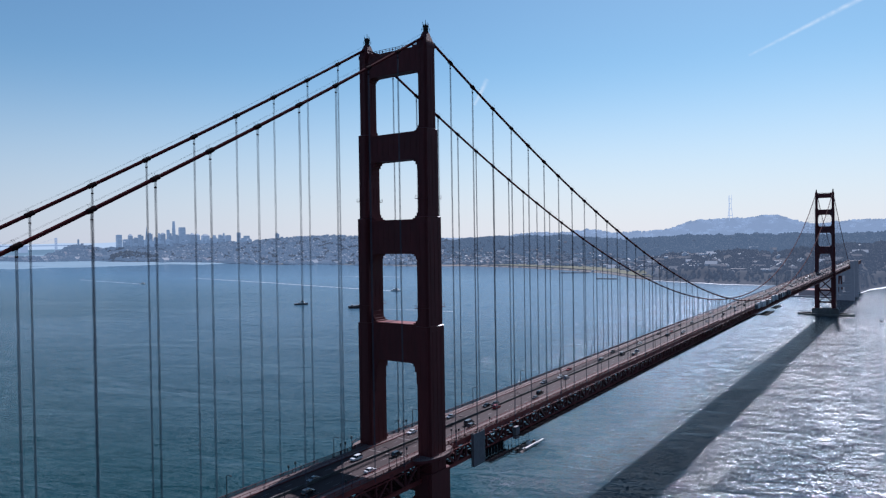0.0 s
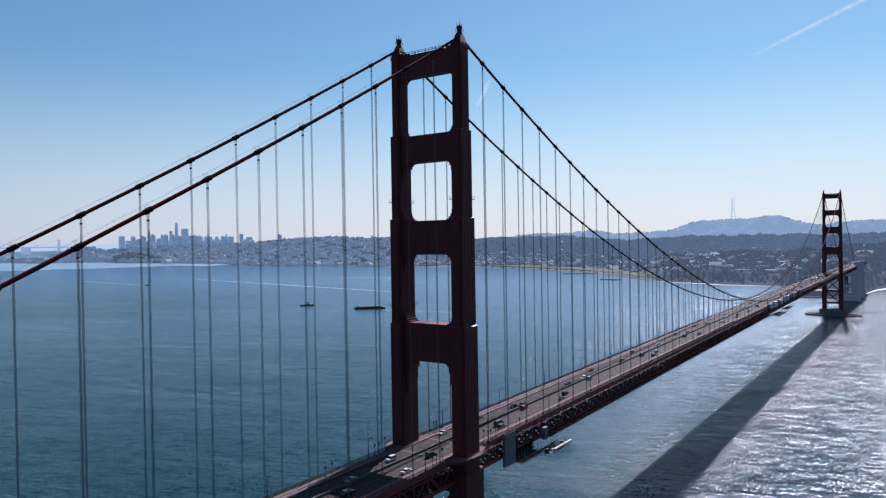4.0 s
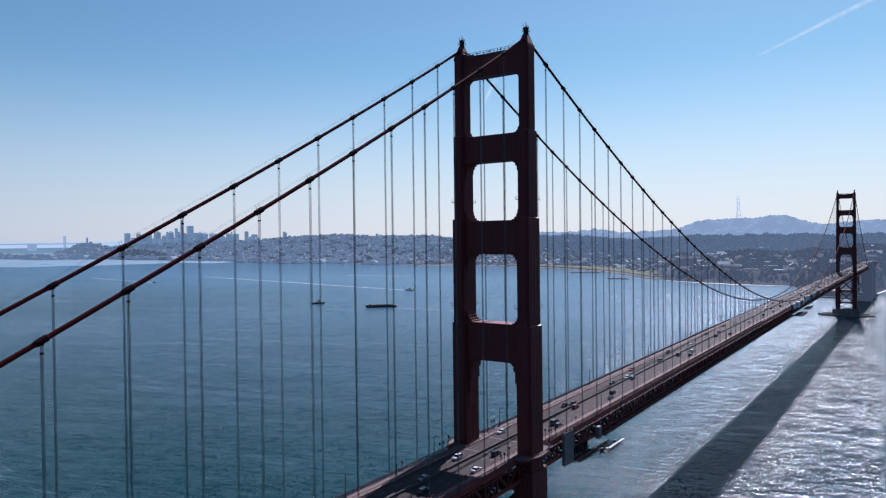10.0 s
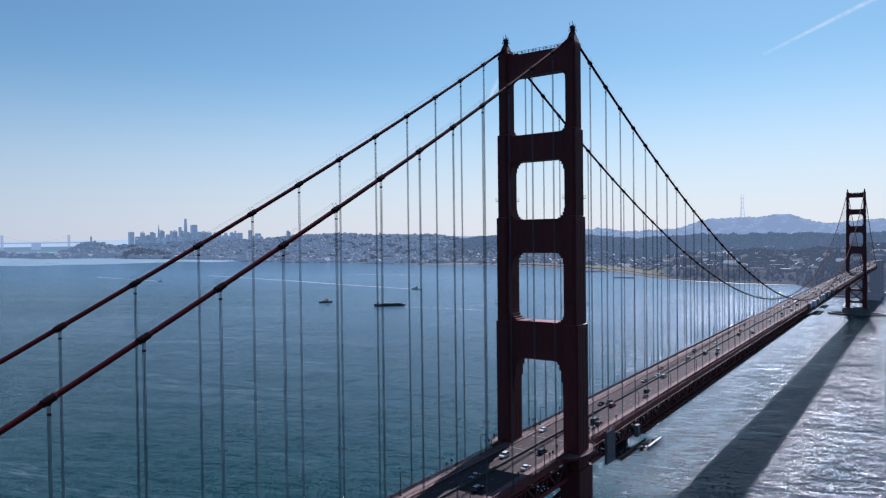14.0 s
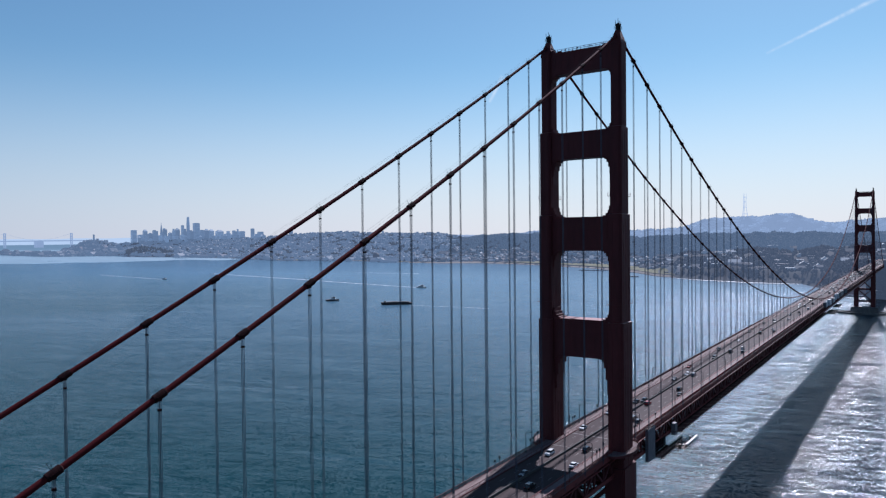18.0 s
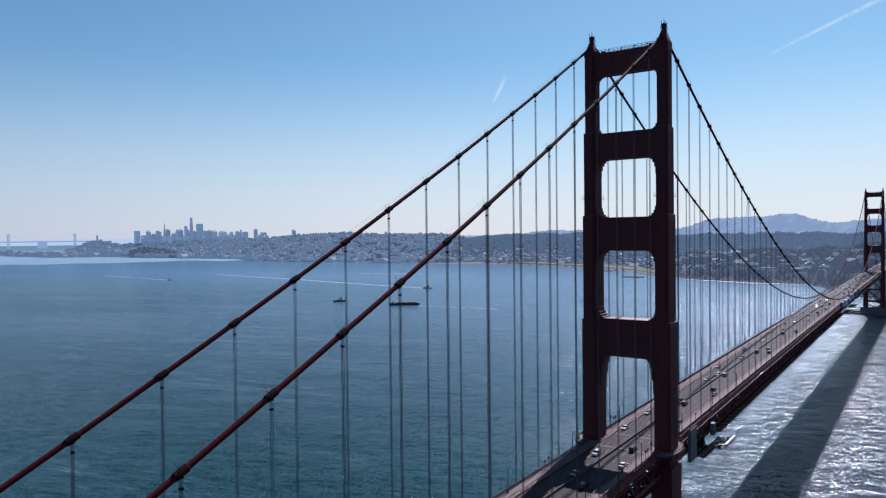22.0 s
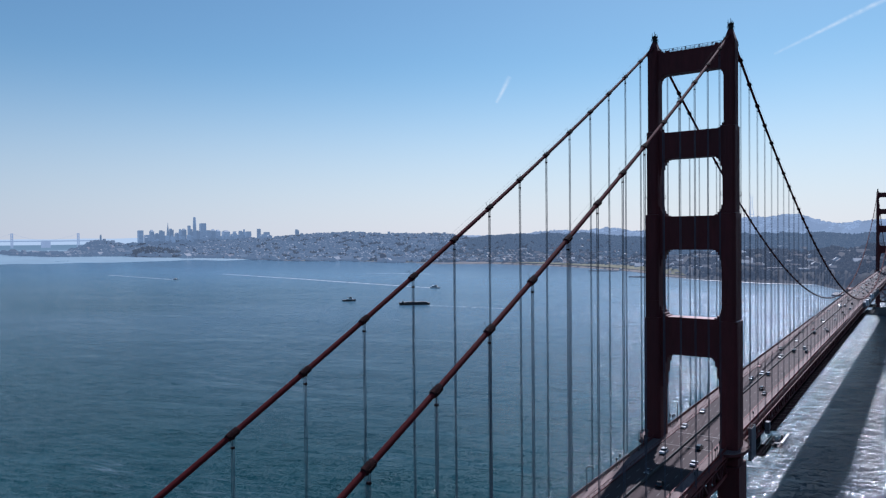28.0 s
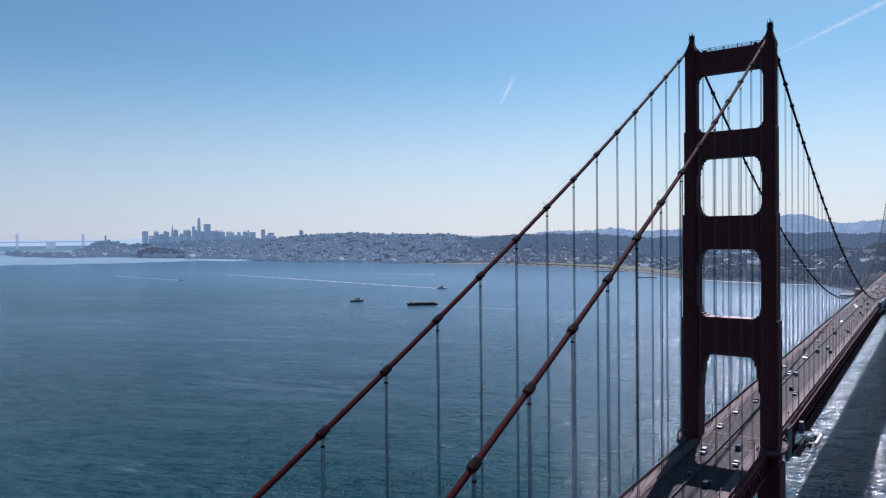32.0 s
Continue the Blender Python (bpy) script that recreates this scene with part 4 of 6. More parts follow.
near_d = [1900 + 22 * k for k in range(50)] + [3000 + 60 * k for k in range(35)] + [5100 + 110 * k for k in range(27)]
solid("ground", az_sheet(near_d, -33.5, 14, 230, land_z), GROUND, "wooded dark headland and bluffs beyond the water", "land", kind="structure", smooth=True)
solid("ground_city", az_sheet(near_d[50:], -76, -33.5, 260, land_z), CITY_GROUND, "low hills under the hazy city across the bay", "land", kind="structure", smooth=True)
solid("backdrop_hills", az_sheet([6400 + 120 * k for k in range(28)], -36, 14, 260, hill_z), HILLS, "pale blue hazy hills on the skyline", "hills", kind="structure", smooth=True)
# far bay and farthest shore: their haze is a pale emission colour
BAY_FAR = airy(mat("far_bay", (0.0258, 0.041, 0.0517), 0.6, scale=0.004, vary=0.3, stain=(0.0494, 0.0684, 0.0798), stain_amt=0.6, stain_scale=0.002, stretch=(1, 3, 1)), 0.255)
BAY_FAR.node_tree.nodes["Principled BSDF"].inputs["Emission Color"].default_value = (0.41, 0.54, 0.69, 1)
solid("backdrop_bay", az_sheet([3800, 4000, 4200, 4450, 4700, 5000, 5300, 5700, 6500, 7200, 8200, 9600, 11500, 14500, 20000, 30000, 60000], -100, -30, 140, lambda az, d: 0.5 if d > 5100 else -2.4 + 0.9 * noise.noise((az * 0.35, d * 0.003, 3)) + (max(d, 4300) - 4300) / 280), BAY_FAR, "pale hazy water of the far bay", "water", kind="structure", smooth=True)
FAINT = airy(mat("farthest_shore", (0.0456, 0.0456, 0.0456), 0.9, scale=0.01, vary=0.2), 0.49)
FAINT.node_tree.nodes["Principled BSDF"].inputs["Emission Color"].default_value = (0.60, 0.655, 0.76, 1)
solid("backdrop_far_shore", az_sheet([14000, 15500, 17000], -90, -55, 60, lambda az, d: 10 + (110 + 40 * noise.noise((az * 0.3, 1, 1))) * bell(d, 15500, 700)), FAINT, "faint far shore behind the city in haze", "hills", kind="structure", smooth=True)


def place(az, d):
    a = radians(az)
    return EYE_MID.x + math.sin(a) * d, EYE_MID.y + math.cos(a) * d


def strip(a0, a1, off0, off1, lift, n=60):
    """A strip of ground that follows the shore."""
    m = Mesh()
    for k in range(n + 1):
        az = a0 + (a1 - a0) * k / n
        taper = 0.25 + 0.75 * math.sin(math.pi * min(1, max(0, k / n)))
        for off in (off0, off0 + (off1 - off0) * taper):
            d = shore(az) + off
            x, y = place(az, d)
            m.v.append(tuple(squeeze((x, y, max(land_z(az, d), 0) + lift))[0]))
    for k in range(n):
        a = 2 * k
        m.f.append((a, a + 1, a + 3, a + 2))
    return m


def field(a0, a1, o0, o1, lift, n=90, rows=14):
    """A broad piece of ground that follows the shore and the slope behind it."""
    m = Mesh()
    for k in range(n + 1):
        az = a0 + (a1 - a0) * k / n
        end = o0 + (o1 - o0) * (0.55 + 0.45 * math.sin(math.pi * k / n)) * (1 + 0.18 * noise.noise((az * 0.8, 2.0, 5.0)))
        for j in range(rows + 1):
            d = shore(az) + o0 + (end - o0) * j / rows
            m.v.append(tuple(squeeze((*place(az, d), land_z(az, d) + lift))[0]))
    for k in range(n):
        for j in range(rows):
            a = k * (rows + 1) + j
            m.f.append((a, a + 1, a + rows + 2, a + rows + 1))
    return m


PARK = airy(mat("park_ground", (0.052, 0.040, 0.034), 0.95, spec=0.08, scale=0.02, vary=0.45, stain=(0.018, 0.020, 0.014), stain_amt=0.85, stain_scale=0.008, stretch=(1, 1, 4)), A_WOOD * 1.12)
solid("ground_parade", field(-38.5, -16.5, 40, 560, 2.2), PARK, "tan and brown open ground of the old base behind the beach", "land", kind="structure", smooth=True)
solid("ground_beach", strip(-38.0, -17.0, -16, 55, 1.2), SAND, "pale sandy beach along the far shore", "beach", kind="structure")


def lawn_depth(az):
    """How far the open lawn reaches back from the beach."""
    return 105 + 75 * bell(az, -20.6, 2.0) + 20 * noise.noise((az * 1.7, 3.0, 8.0))


def on_lawn(az, d):
    return -30.5 < az < -16.9 and d - shore(az) < lawn_depth(az)


def lawn_mesh(a0, a1, n=90, rows=10):
    m = Mesh()
    for k in range(n + 1):
        az = a0 + (a1 - a0) * k / n
        taper = min(1.0, 5.0 * k / n, 12.0 * (n - k) / n)
        for j in range(rows + 1):
            d = shore(az) + 26 + (lawn_depth(az) - 26) * taper * j / rows
            m.v.append(tuple(squeeze((*place(az, d), land_z(az, d) + 2.8))[0]))
    for k in range(n):
        for j in range(rows):
            a = k * (rows + 1) + j
            m.f.append((a, a + 1, a + rows + 2, a + rows + 1))
    return m


solid("ground_lawn", lawn_mesh(-30.5, -16.9), GRASS, "yellow-green lawn behind the beach", "grass", kind="structure")
solid("ground_marina_green", strip(-52, -36, 25, 110, 2.0), GRASS, "green strip of park along the city waterfront", "grass", kind="structure")
SEAWALL = airy(mat("seawall_stone", (0.03, 0.028, 0.028), 0.9, scale=0.05, vary=0.5), A_CITY * 0.5)
solid("ground_seawall", strip(-65.8, -38.5, -4, 24, 2.6, 160), SEAWALL, "dark seawall and wharves along the city waterfront", "seawall", kind="structure")
solid("water_surf", strip(-17.2, -8.3, -34, -10, 0.7), FOAM, "white line of surf along the rocky shore", "surf", kind="structure")
solid("water_surf_point", strip(-2.85, -0.2, -70, -12, 0.7), FOAM, "white surf on the beach past the point", "surf", kind="structure")


def scatter(n, a0, a1, d0, d1, keep, seed):
    rng = random.Random(seed)
    got = 0
    for _ in range(n * 12):
        az, d = rng.uniform(a0, a1), rng.uniform(d0, d1)
        if keep(az, d, rng):
            got += 1
            yield az, d, rng
            if got >= n:
                return


def clump(m, p, r, h, rng):
    """One small uneven crown."""
    i = len(m.v)
    k = 6
    m.v.append((p[0], p[1], p[2] + h * rng.uniform(0.9, 1.15)))
    for zf, rf in ((0.68, 0.62), (0.25, 1.0)):
        t = rng.uniform(0, 1)
        for j in range(k):
            a = 2 * math.pi * (j + t) / k
            q = r * rf * rng.uniform(0.7, 1.25)
            m.v.append((p[0] + q * math.cos(a), p[1] + q * math.sin(a), p[2] + h * (zf + rng.uniform(-0.1, 0.1))))
    m.v.append((p[0], p[1], p[2] - h * 0.25))
    for j in range(k):
        b = (j + 1) % k
        m.f += [(i, i + 1 + j, i + 1 + b), (i + 1 + j, i + 1 + k + j, i + 1 + k + b, i + 1 + b), (i + 1 + k + j, i + 1 + 2 * k, i + 1 + k + b)]


def woods(name, label, n, a0, a1, d0, d1, keep, seed, size, material):
    m = Mesh()
    for az, d, rng in scatter(n, a0, a1, d0, d1, keep, seed):
        x, y = place(az, d)
        p, s = squeeze((x, y, land_z(az, d)))
        r = rng.uniform(*size) * s
        clump(m, p, r, r * rng.uniform(1.1, 1.9), rng)
    solid(name, m, material, label, "trees", kind="stuff")


def patchy(az, d, f=1.0):
    return noise.noise((az * 0.9 * f, d * 0.004 * f, 9.0))


def open_ground(az, d):
    return bell(az, -8.0, 5.0) * bell(d, 2780, 260) + bell(az, -17, 3.5) * bell(d, 3050, 120)


def wooded(az, d, rng):
    if land_z(az, d) < 6 or on_lawn(az, d):
        return False
    if az > -17.5 and d - shore(az) < 300 + 130 * patchy(az, d, 2.5):
        return rng.random() < 0.07
    if az <= -17.5 and d - shore(az) < 480 + 260 * patchy(az, d, 1.5):
        return rng.random() < 0.10
    return land_z(az, d) > 14 and d < max(3900.0, shore(az) + 1050.0) + 350 and rng.random() > open_ground(az, d) * 0.95 + 0.35 * (patchy(az, d) < -0.25)


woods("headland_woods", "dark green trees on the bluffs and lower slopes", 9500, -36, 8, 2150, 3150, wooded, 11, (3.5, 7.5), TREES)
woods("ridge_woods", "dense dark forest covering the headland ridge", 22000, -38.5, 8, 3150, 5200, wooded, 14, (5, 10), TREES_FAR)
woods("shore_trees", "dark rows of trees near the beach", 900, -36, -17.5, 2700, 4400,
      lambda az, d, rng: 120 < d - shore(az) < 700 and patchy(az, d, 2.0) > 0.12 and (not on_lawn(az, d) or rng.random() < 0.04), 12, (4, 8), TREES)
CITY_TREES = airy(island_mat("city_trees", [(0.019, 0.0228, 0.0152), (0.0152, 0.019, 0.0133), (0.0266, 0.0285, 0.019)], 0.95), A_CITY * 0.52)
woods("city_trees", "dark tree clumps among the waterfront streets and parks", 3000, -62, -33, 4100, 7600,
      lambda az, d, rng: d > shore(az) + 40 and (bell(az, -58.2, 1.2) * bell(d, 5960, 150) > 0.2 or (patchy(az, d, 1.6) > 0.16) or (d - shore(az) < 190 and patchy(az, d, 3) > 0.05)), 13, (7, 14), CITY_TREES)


def add_house(m, p, s, w, l, h, turn, roof):
    c, q = math.cos(turn), math.sin(turn)
    base = [(-w, -l), (w, -l), (w, l), (-w, l)]
    ring = [(p[0] + s * (x * c - y * q), p[1] + s * (x * q + y * c)) for x, y in base]
    z0, z1 = p[2] - 4 * s, p[2] + h * s
    if not roof:
        m.prism(ring, z0, z1)
        return
    i = len(m.v)
    m.v += [(x, y, z0) for x, y in ring] + [(x, y, z1) for x, y in ring]
    for x, y in ((0, -l), (0, l)):
        m.v.append((p[0] + s * (x * c - y * q), p[1] + s * (x * q + y * c), z1 + s * w * 0.7))
    m.f += [(i, i + 1, i + 5, i + 4), (i + 1, i + 2, i + 6, i + 5), (i + 2, i + 3, i + 7, i + 6), (i + 3, i, i + 4, i + 7), (i + 4, i + 5, i + 8), (i + 6, i + 7, i + 9), (i + 5, i + 6, i + 9, i + 8), (i + 7, i + 4, i + 8, i + 9)]


def houses(name, label, n, a0, a1, d0, d1, keep, seed, size, tall, material, roof=0.35):
    m = Mesh()
    for az, d, rng in scatter(n, a0, a1, d0, d1, keep, seed):
        x, y = place(az, d)
        p, s = squeeze((x, y, land_z(az, d)))
        big = rng.random() < 0.06
        w, l = rng.uniform(*size), rng.uniform(*size) * 1.5
        add_house(m, p, s, w, l, rng.uniform(*tall) * (2.2 if big else 1), radians(12) + rng.choice((0, math.pi / 2)) + rng.uniform(-0.1, 0.1), rng.random() < roof)
    solid(name, m, material, label, "houses", kind="stuff")


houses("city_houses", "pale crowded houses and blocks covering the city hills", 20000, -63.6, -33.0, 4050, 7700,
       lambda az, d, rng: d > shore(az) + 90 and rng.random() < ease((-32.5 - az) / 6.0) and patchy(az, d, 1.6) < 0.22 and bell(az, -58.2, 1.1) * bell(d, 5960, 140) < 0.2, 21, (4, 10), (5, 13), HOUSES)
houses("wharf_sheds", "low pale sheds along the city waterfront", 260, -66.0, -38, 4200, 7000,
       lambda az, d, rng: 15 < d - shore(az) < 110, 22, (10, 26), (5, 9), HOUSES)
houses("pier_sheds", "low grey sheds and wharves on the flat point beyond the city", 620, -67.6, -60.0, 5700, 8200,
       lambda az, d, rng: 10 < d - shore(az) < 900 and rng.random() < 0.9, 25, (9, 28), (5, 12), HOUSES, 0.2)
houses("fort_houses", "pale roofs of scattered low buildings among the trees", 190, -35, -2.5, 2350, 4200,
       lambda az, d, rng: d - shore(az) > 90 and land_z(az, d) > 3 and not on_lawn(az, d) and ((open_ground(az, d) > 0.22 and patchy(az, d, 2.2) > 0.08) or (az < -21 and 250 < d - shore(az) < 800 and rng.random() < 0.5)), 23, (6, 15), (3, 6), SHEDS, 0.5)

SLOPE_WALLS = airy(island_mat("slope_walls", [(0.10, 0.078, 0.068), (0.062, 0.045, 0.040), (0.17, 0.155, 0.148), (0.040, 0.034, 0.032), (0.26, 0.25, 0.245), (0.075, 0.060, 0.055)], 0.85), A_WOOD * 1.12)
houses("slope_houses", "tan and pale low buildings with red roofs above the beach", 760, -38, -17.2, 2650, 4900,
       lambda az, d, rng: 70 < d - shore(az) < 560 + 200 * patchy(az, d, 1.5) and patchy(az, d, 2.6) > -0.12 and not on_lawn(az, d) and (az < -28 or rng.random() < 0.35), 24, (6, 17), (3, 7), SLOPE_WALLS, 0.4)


# rows of low buildings with pale roofs on the bluff
rows = Mesh()
_r = random.Random(44)
for d0, a0, a1, share in ((2560, -9.5, -3.0, 0.35), (2625, -15.0, -4.0, 0.5), (2680, -17.5, -5.0, 0.45), (2745, -16.5, -3.5, 0.5), (2830, -13.5, -2.0, 0.4), (2920, -12.0, -1.5, 0.3), (3050, -20.0, -9.0, 0.4), (3110, -23.0, -12.0, 0.35)):
    az = a0
    while az < a1:
        if _r.random() < share * 0.75 and patchy(az, d0, 1.3) > -0.2:
            d = d0 + _r.uniform(-12, 12)
            p, s = squeeze((*place(az, d), land_z(az, d)))
            long = _r.uniform(9, 30)
            add_house(rows, p, s, long, _r.uniform(5, 11), _r.uniform(2.5, 4.5), _r.uniform(-0.08, 0.08) - radians(az), False)
        az += _r.uniform(0.45, 0.8)
solid("barrack_rows", rows, SHEDS, "rows of long low buildings with pale roofs on the bluff", "buildings", kind="stuff")
# trees and pale houses on the hazy hills
m = Mesh()
for az, d, rng in scatter(1600, -30, 12, 7850, 8300, lambda az, d, rng: noise.noise((az * 1.3, 4, 2)) > -0.15, 31):
    x, y = place(az, d)
    p, s = squeeze((x, y, hill_z(az, d) - 4))
    r = rng.uniform(6, 13) * s
    clump(m, p, r, r * rng.uniform(0.8, 1.5), rng)
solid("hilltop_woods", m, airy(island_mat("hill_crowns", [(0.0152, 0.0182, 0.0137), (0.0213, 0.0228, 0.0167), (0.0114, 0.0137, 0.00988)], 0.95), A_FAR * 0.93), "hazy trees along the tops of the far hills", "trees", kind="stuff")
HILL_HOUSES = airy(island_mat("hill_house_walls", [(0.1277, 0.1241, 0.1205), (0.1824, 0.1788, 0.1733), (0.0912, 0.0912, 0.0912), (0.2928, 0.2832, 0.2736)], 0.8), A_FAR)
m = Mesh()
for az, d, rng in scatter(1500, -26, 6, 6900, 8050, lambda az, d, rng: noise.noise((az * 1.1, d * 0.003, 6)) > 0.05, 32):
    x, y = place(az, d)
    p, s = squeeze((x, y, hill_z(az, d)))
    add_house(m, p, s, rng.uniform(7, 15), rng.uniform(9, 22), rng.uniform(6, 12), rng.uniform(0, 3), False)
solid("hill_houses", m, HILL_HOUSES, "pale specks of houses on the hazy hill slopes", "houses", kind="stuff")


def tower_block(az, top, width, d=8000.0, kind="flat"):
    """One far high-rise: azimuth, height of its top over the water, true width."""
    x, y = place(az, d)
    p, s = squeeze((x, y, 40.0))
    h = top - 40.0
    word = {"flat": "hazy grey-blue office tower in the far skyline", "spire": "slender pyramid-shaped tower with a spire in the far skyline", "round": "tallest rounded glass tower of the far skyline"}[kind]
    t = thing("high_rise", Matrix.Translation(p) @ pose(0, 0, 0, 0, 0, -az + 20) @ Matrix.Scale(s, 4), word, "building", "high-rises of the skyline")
    w = width * 0.38
    sq = [(-w, -w), (w, -w), (w, w), (-w, w)]
    if kind == "spire":
        part("shaft", Mesh().prism(sq, 0, h * 0.86, 0.16), TOWERS, t)
        part("spire", Mesh().prism([(q[0] * 0.16, q[1] * 0.16) for q in sq], h * 0.86, h, 0.15), TOWERS, t)
    elif kind == "round":
        ring = oval(w, w, 16)
        part("shaft", Mesh().prism(ring, 0, h * 0.72, 0.97), TOWERS, t)
        part("crown", Mesh().prism([(q[0] * 0.97, q[1] * 0.97) for q in ring], h * 0.72, h, 0.72), TOWERS, t)
    else:
        top_kind = int(abs(az) * 100) % 4
        step = (0.985, 0.86, 0.90, 0.94)[top_kind]
        part("shaft", Mesh().prism(sq, 0, h * step), TOWERS, t)
        if top_kind == 0:
            part("roof_plant", Mesh().prism([(q[0] * 0.86, q[1] * 0.8) for q in sq], h * step, h), TOWERS, t)
        elif top_kind == 1:
            part("upper_shaft", Mesh().prism([(q[0] * 0.66, q[1] * 0.66) for q in sq], h * step, h), TOWERS, t)
        elif top_kind == 2:
            part("roof", Mesh().prism(sq, h * step, h, 0.35), TOWERS, t)
        else:
            part("upper_shaft", Mesh().prism([(q[0] * 0.5 - w * 0.4, q[1] * 0.9) for q in sq], h * step, h), TOWERS, t)


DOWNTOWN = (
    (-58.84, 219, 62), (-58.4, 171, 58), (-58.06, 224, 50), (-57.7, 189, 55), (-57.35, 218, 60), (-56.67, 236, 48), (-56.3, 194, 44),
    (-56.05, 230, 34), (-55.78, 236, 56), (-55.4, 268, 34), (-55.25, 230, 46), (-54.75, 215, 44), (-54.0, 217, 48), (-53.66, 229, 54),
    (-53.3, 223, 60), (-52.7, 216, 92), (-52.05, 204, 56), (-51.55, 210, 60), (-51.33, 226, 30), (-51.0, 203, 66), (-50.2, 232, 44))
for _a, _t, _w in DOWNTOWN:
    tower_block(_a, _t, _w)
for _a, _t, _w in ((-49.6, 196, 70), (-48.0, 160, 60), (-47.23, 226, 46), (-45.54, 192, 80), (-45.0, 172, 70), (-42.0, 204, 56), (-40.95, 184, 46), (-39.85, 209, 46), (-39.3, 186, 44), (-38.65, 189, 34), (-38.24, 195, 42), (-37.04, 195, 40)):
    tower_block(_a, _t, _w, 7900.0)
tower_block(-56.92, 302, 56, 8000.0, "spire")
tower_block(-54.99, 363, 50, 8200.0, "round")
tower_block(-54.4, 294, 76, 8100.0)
_rng = random.Random(5)
for _ in range(64):
    _a = _rng.uniform(-58.5, -49.5)
    tower_block(_a, _rng.uniform(112, 172), _rng.uniform(22, 50), _rng.uniform(7300, 7900))
for _ in range(22):
    _a = _rng.uniform(-49.5, -37.0)
    tower_block(_a, _rng.uniform(125, 168) + 22 * bell(_a, -44, 3), _rng.uniform(24, 50), _rng.uniform(6900, 7600))

# hilltop lookout tower
x, y = place(-61.53, 7150)
p, s = squeeze((x, y, land_z(-61.53, 7150) - 3))
look_t = thing("lookout_tower", Matrix.Translation(p) @ Matrix.Scale(s, 4), "slim pale cylindrical lookout tower on a wooded hill", "tower")
part("shaft", Mesh().tube([(0, 0, 0), (0, 0, 62)], 8, 12), TOWERS, look_t)
part("crown", Mesh().tube([(0, 0, 62), (0, 0, 70)], 6.5, 12), TOWERS, look_t)
# domed rotunda by the waterfront
x, y = place(-40.65, 4420)
p, s = squeeze((x, y, 4))
rot = thing("domed_rotunda", Matrix.Translation(p) @ Matrix.Scale(s, 4), "domed stone rotunda among trees by the waterfront", "monument")
part("drum", Mesh().tube([(0, 0, 0), (0, 0, 30)], 21, 16), SHEDS, rot)
part("dome", Mesh().tube([(0, 0, 30 + 20 * math.sin(k * math.pi / 16)) for k in range(8)], [21 * math.cos(k * math.pi / 16) + 0.2 for k in range(8)], 16), SHEDS, rot, smooth=True)

# three-legged broadcast mast on the hills
x, y = place(-11.5, 8020)
p, s = squeeze((x, y, 300))
mast = thing("broadcast_mast", Matrix.Translation(p) @ Matrix.Scale(s, 4), "tall red and white three-legged lattice broadcast mast on a hill", "mast")
for k in range(3):
    a = 2 * math.pi * k / 3 + 0.5
    c, q = math.cos(a), math.sin(a)
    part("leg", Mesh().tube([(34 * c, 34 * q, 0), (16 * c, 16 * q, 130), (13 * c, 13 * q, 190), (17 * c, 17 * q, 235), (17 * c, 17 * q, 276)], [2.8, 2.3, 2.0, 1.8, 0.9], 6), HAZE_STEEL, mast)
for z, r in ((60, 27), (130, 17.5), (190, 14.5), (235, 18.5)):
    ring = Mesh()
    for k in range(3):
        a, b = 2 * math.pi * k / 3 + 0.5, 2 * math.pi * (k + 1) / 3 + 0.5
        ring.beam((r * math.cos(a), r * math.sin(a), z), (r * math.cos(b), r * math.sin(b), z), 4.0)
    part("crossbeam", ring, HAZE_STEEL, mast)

# the other suspension bridge, far across the bay
def far_beam(m, a0, z0, a1, z1, w, d=9600.0):
    p0, s0 = squeeze((*place(a0 - 0.3, d), z0))
    p1, _ = squeeze((*place(a1 - 0.3, d), z1))
    m.beam(p0, p1, w * s0)


# emission pales the steel, painting the haze in front of it
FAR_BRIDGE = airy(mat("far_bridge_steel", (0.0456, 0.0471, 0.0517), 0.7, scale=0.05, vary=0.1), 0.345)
bay = thing("far_bridge", (0, 0, 0), "faint grey suspension bridge far across the bay in haze", "bridge")
dk = Mesh()
far_beam(dk, -73.0, 108, -61.0, 108, 12)
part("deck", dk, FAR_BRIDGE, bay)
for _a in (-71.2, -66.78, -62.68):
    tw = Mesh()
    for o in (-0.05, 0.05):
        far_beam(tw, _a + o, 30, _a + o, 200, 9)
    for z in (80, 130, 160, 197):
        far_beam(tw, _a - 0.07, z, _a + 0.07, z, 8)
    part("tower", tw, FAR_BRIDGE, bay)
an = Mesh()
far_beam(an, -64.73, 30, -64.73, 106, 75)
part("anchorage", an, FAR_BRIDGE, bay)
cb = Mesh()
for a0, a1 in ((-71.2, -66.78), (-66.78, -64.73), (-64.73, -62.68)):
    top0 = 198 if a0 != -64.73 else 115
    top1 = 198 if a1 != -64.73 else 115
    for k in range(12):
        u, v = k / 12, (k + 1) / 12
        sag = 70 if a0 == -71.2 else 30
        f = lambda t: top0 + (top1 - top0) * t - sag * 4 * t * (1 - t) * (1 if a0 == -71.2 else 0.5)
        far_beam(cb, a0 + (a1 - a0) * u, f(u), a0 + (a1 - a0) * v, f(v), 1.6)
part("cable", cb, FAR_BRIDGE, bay)

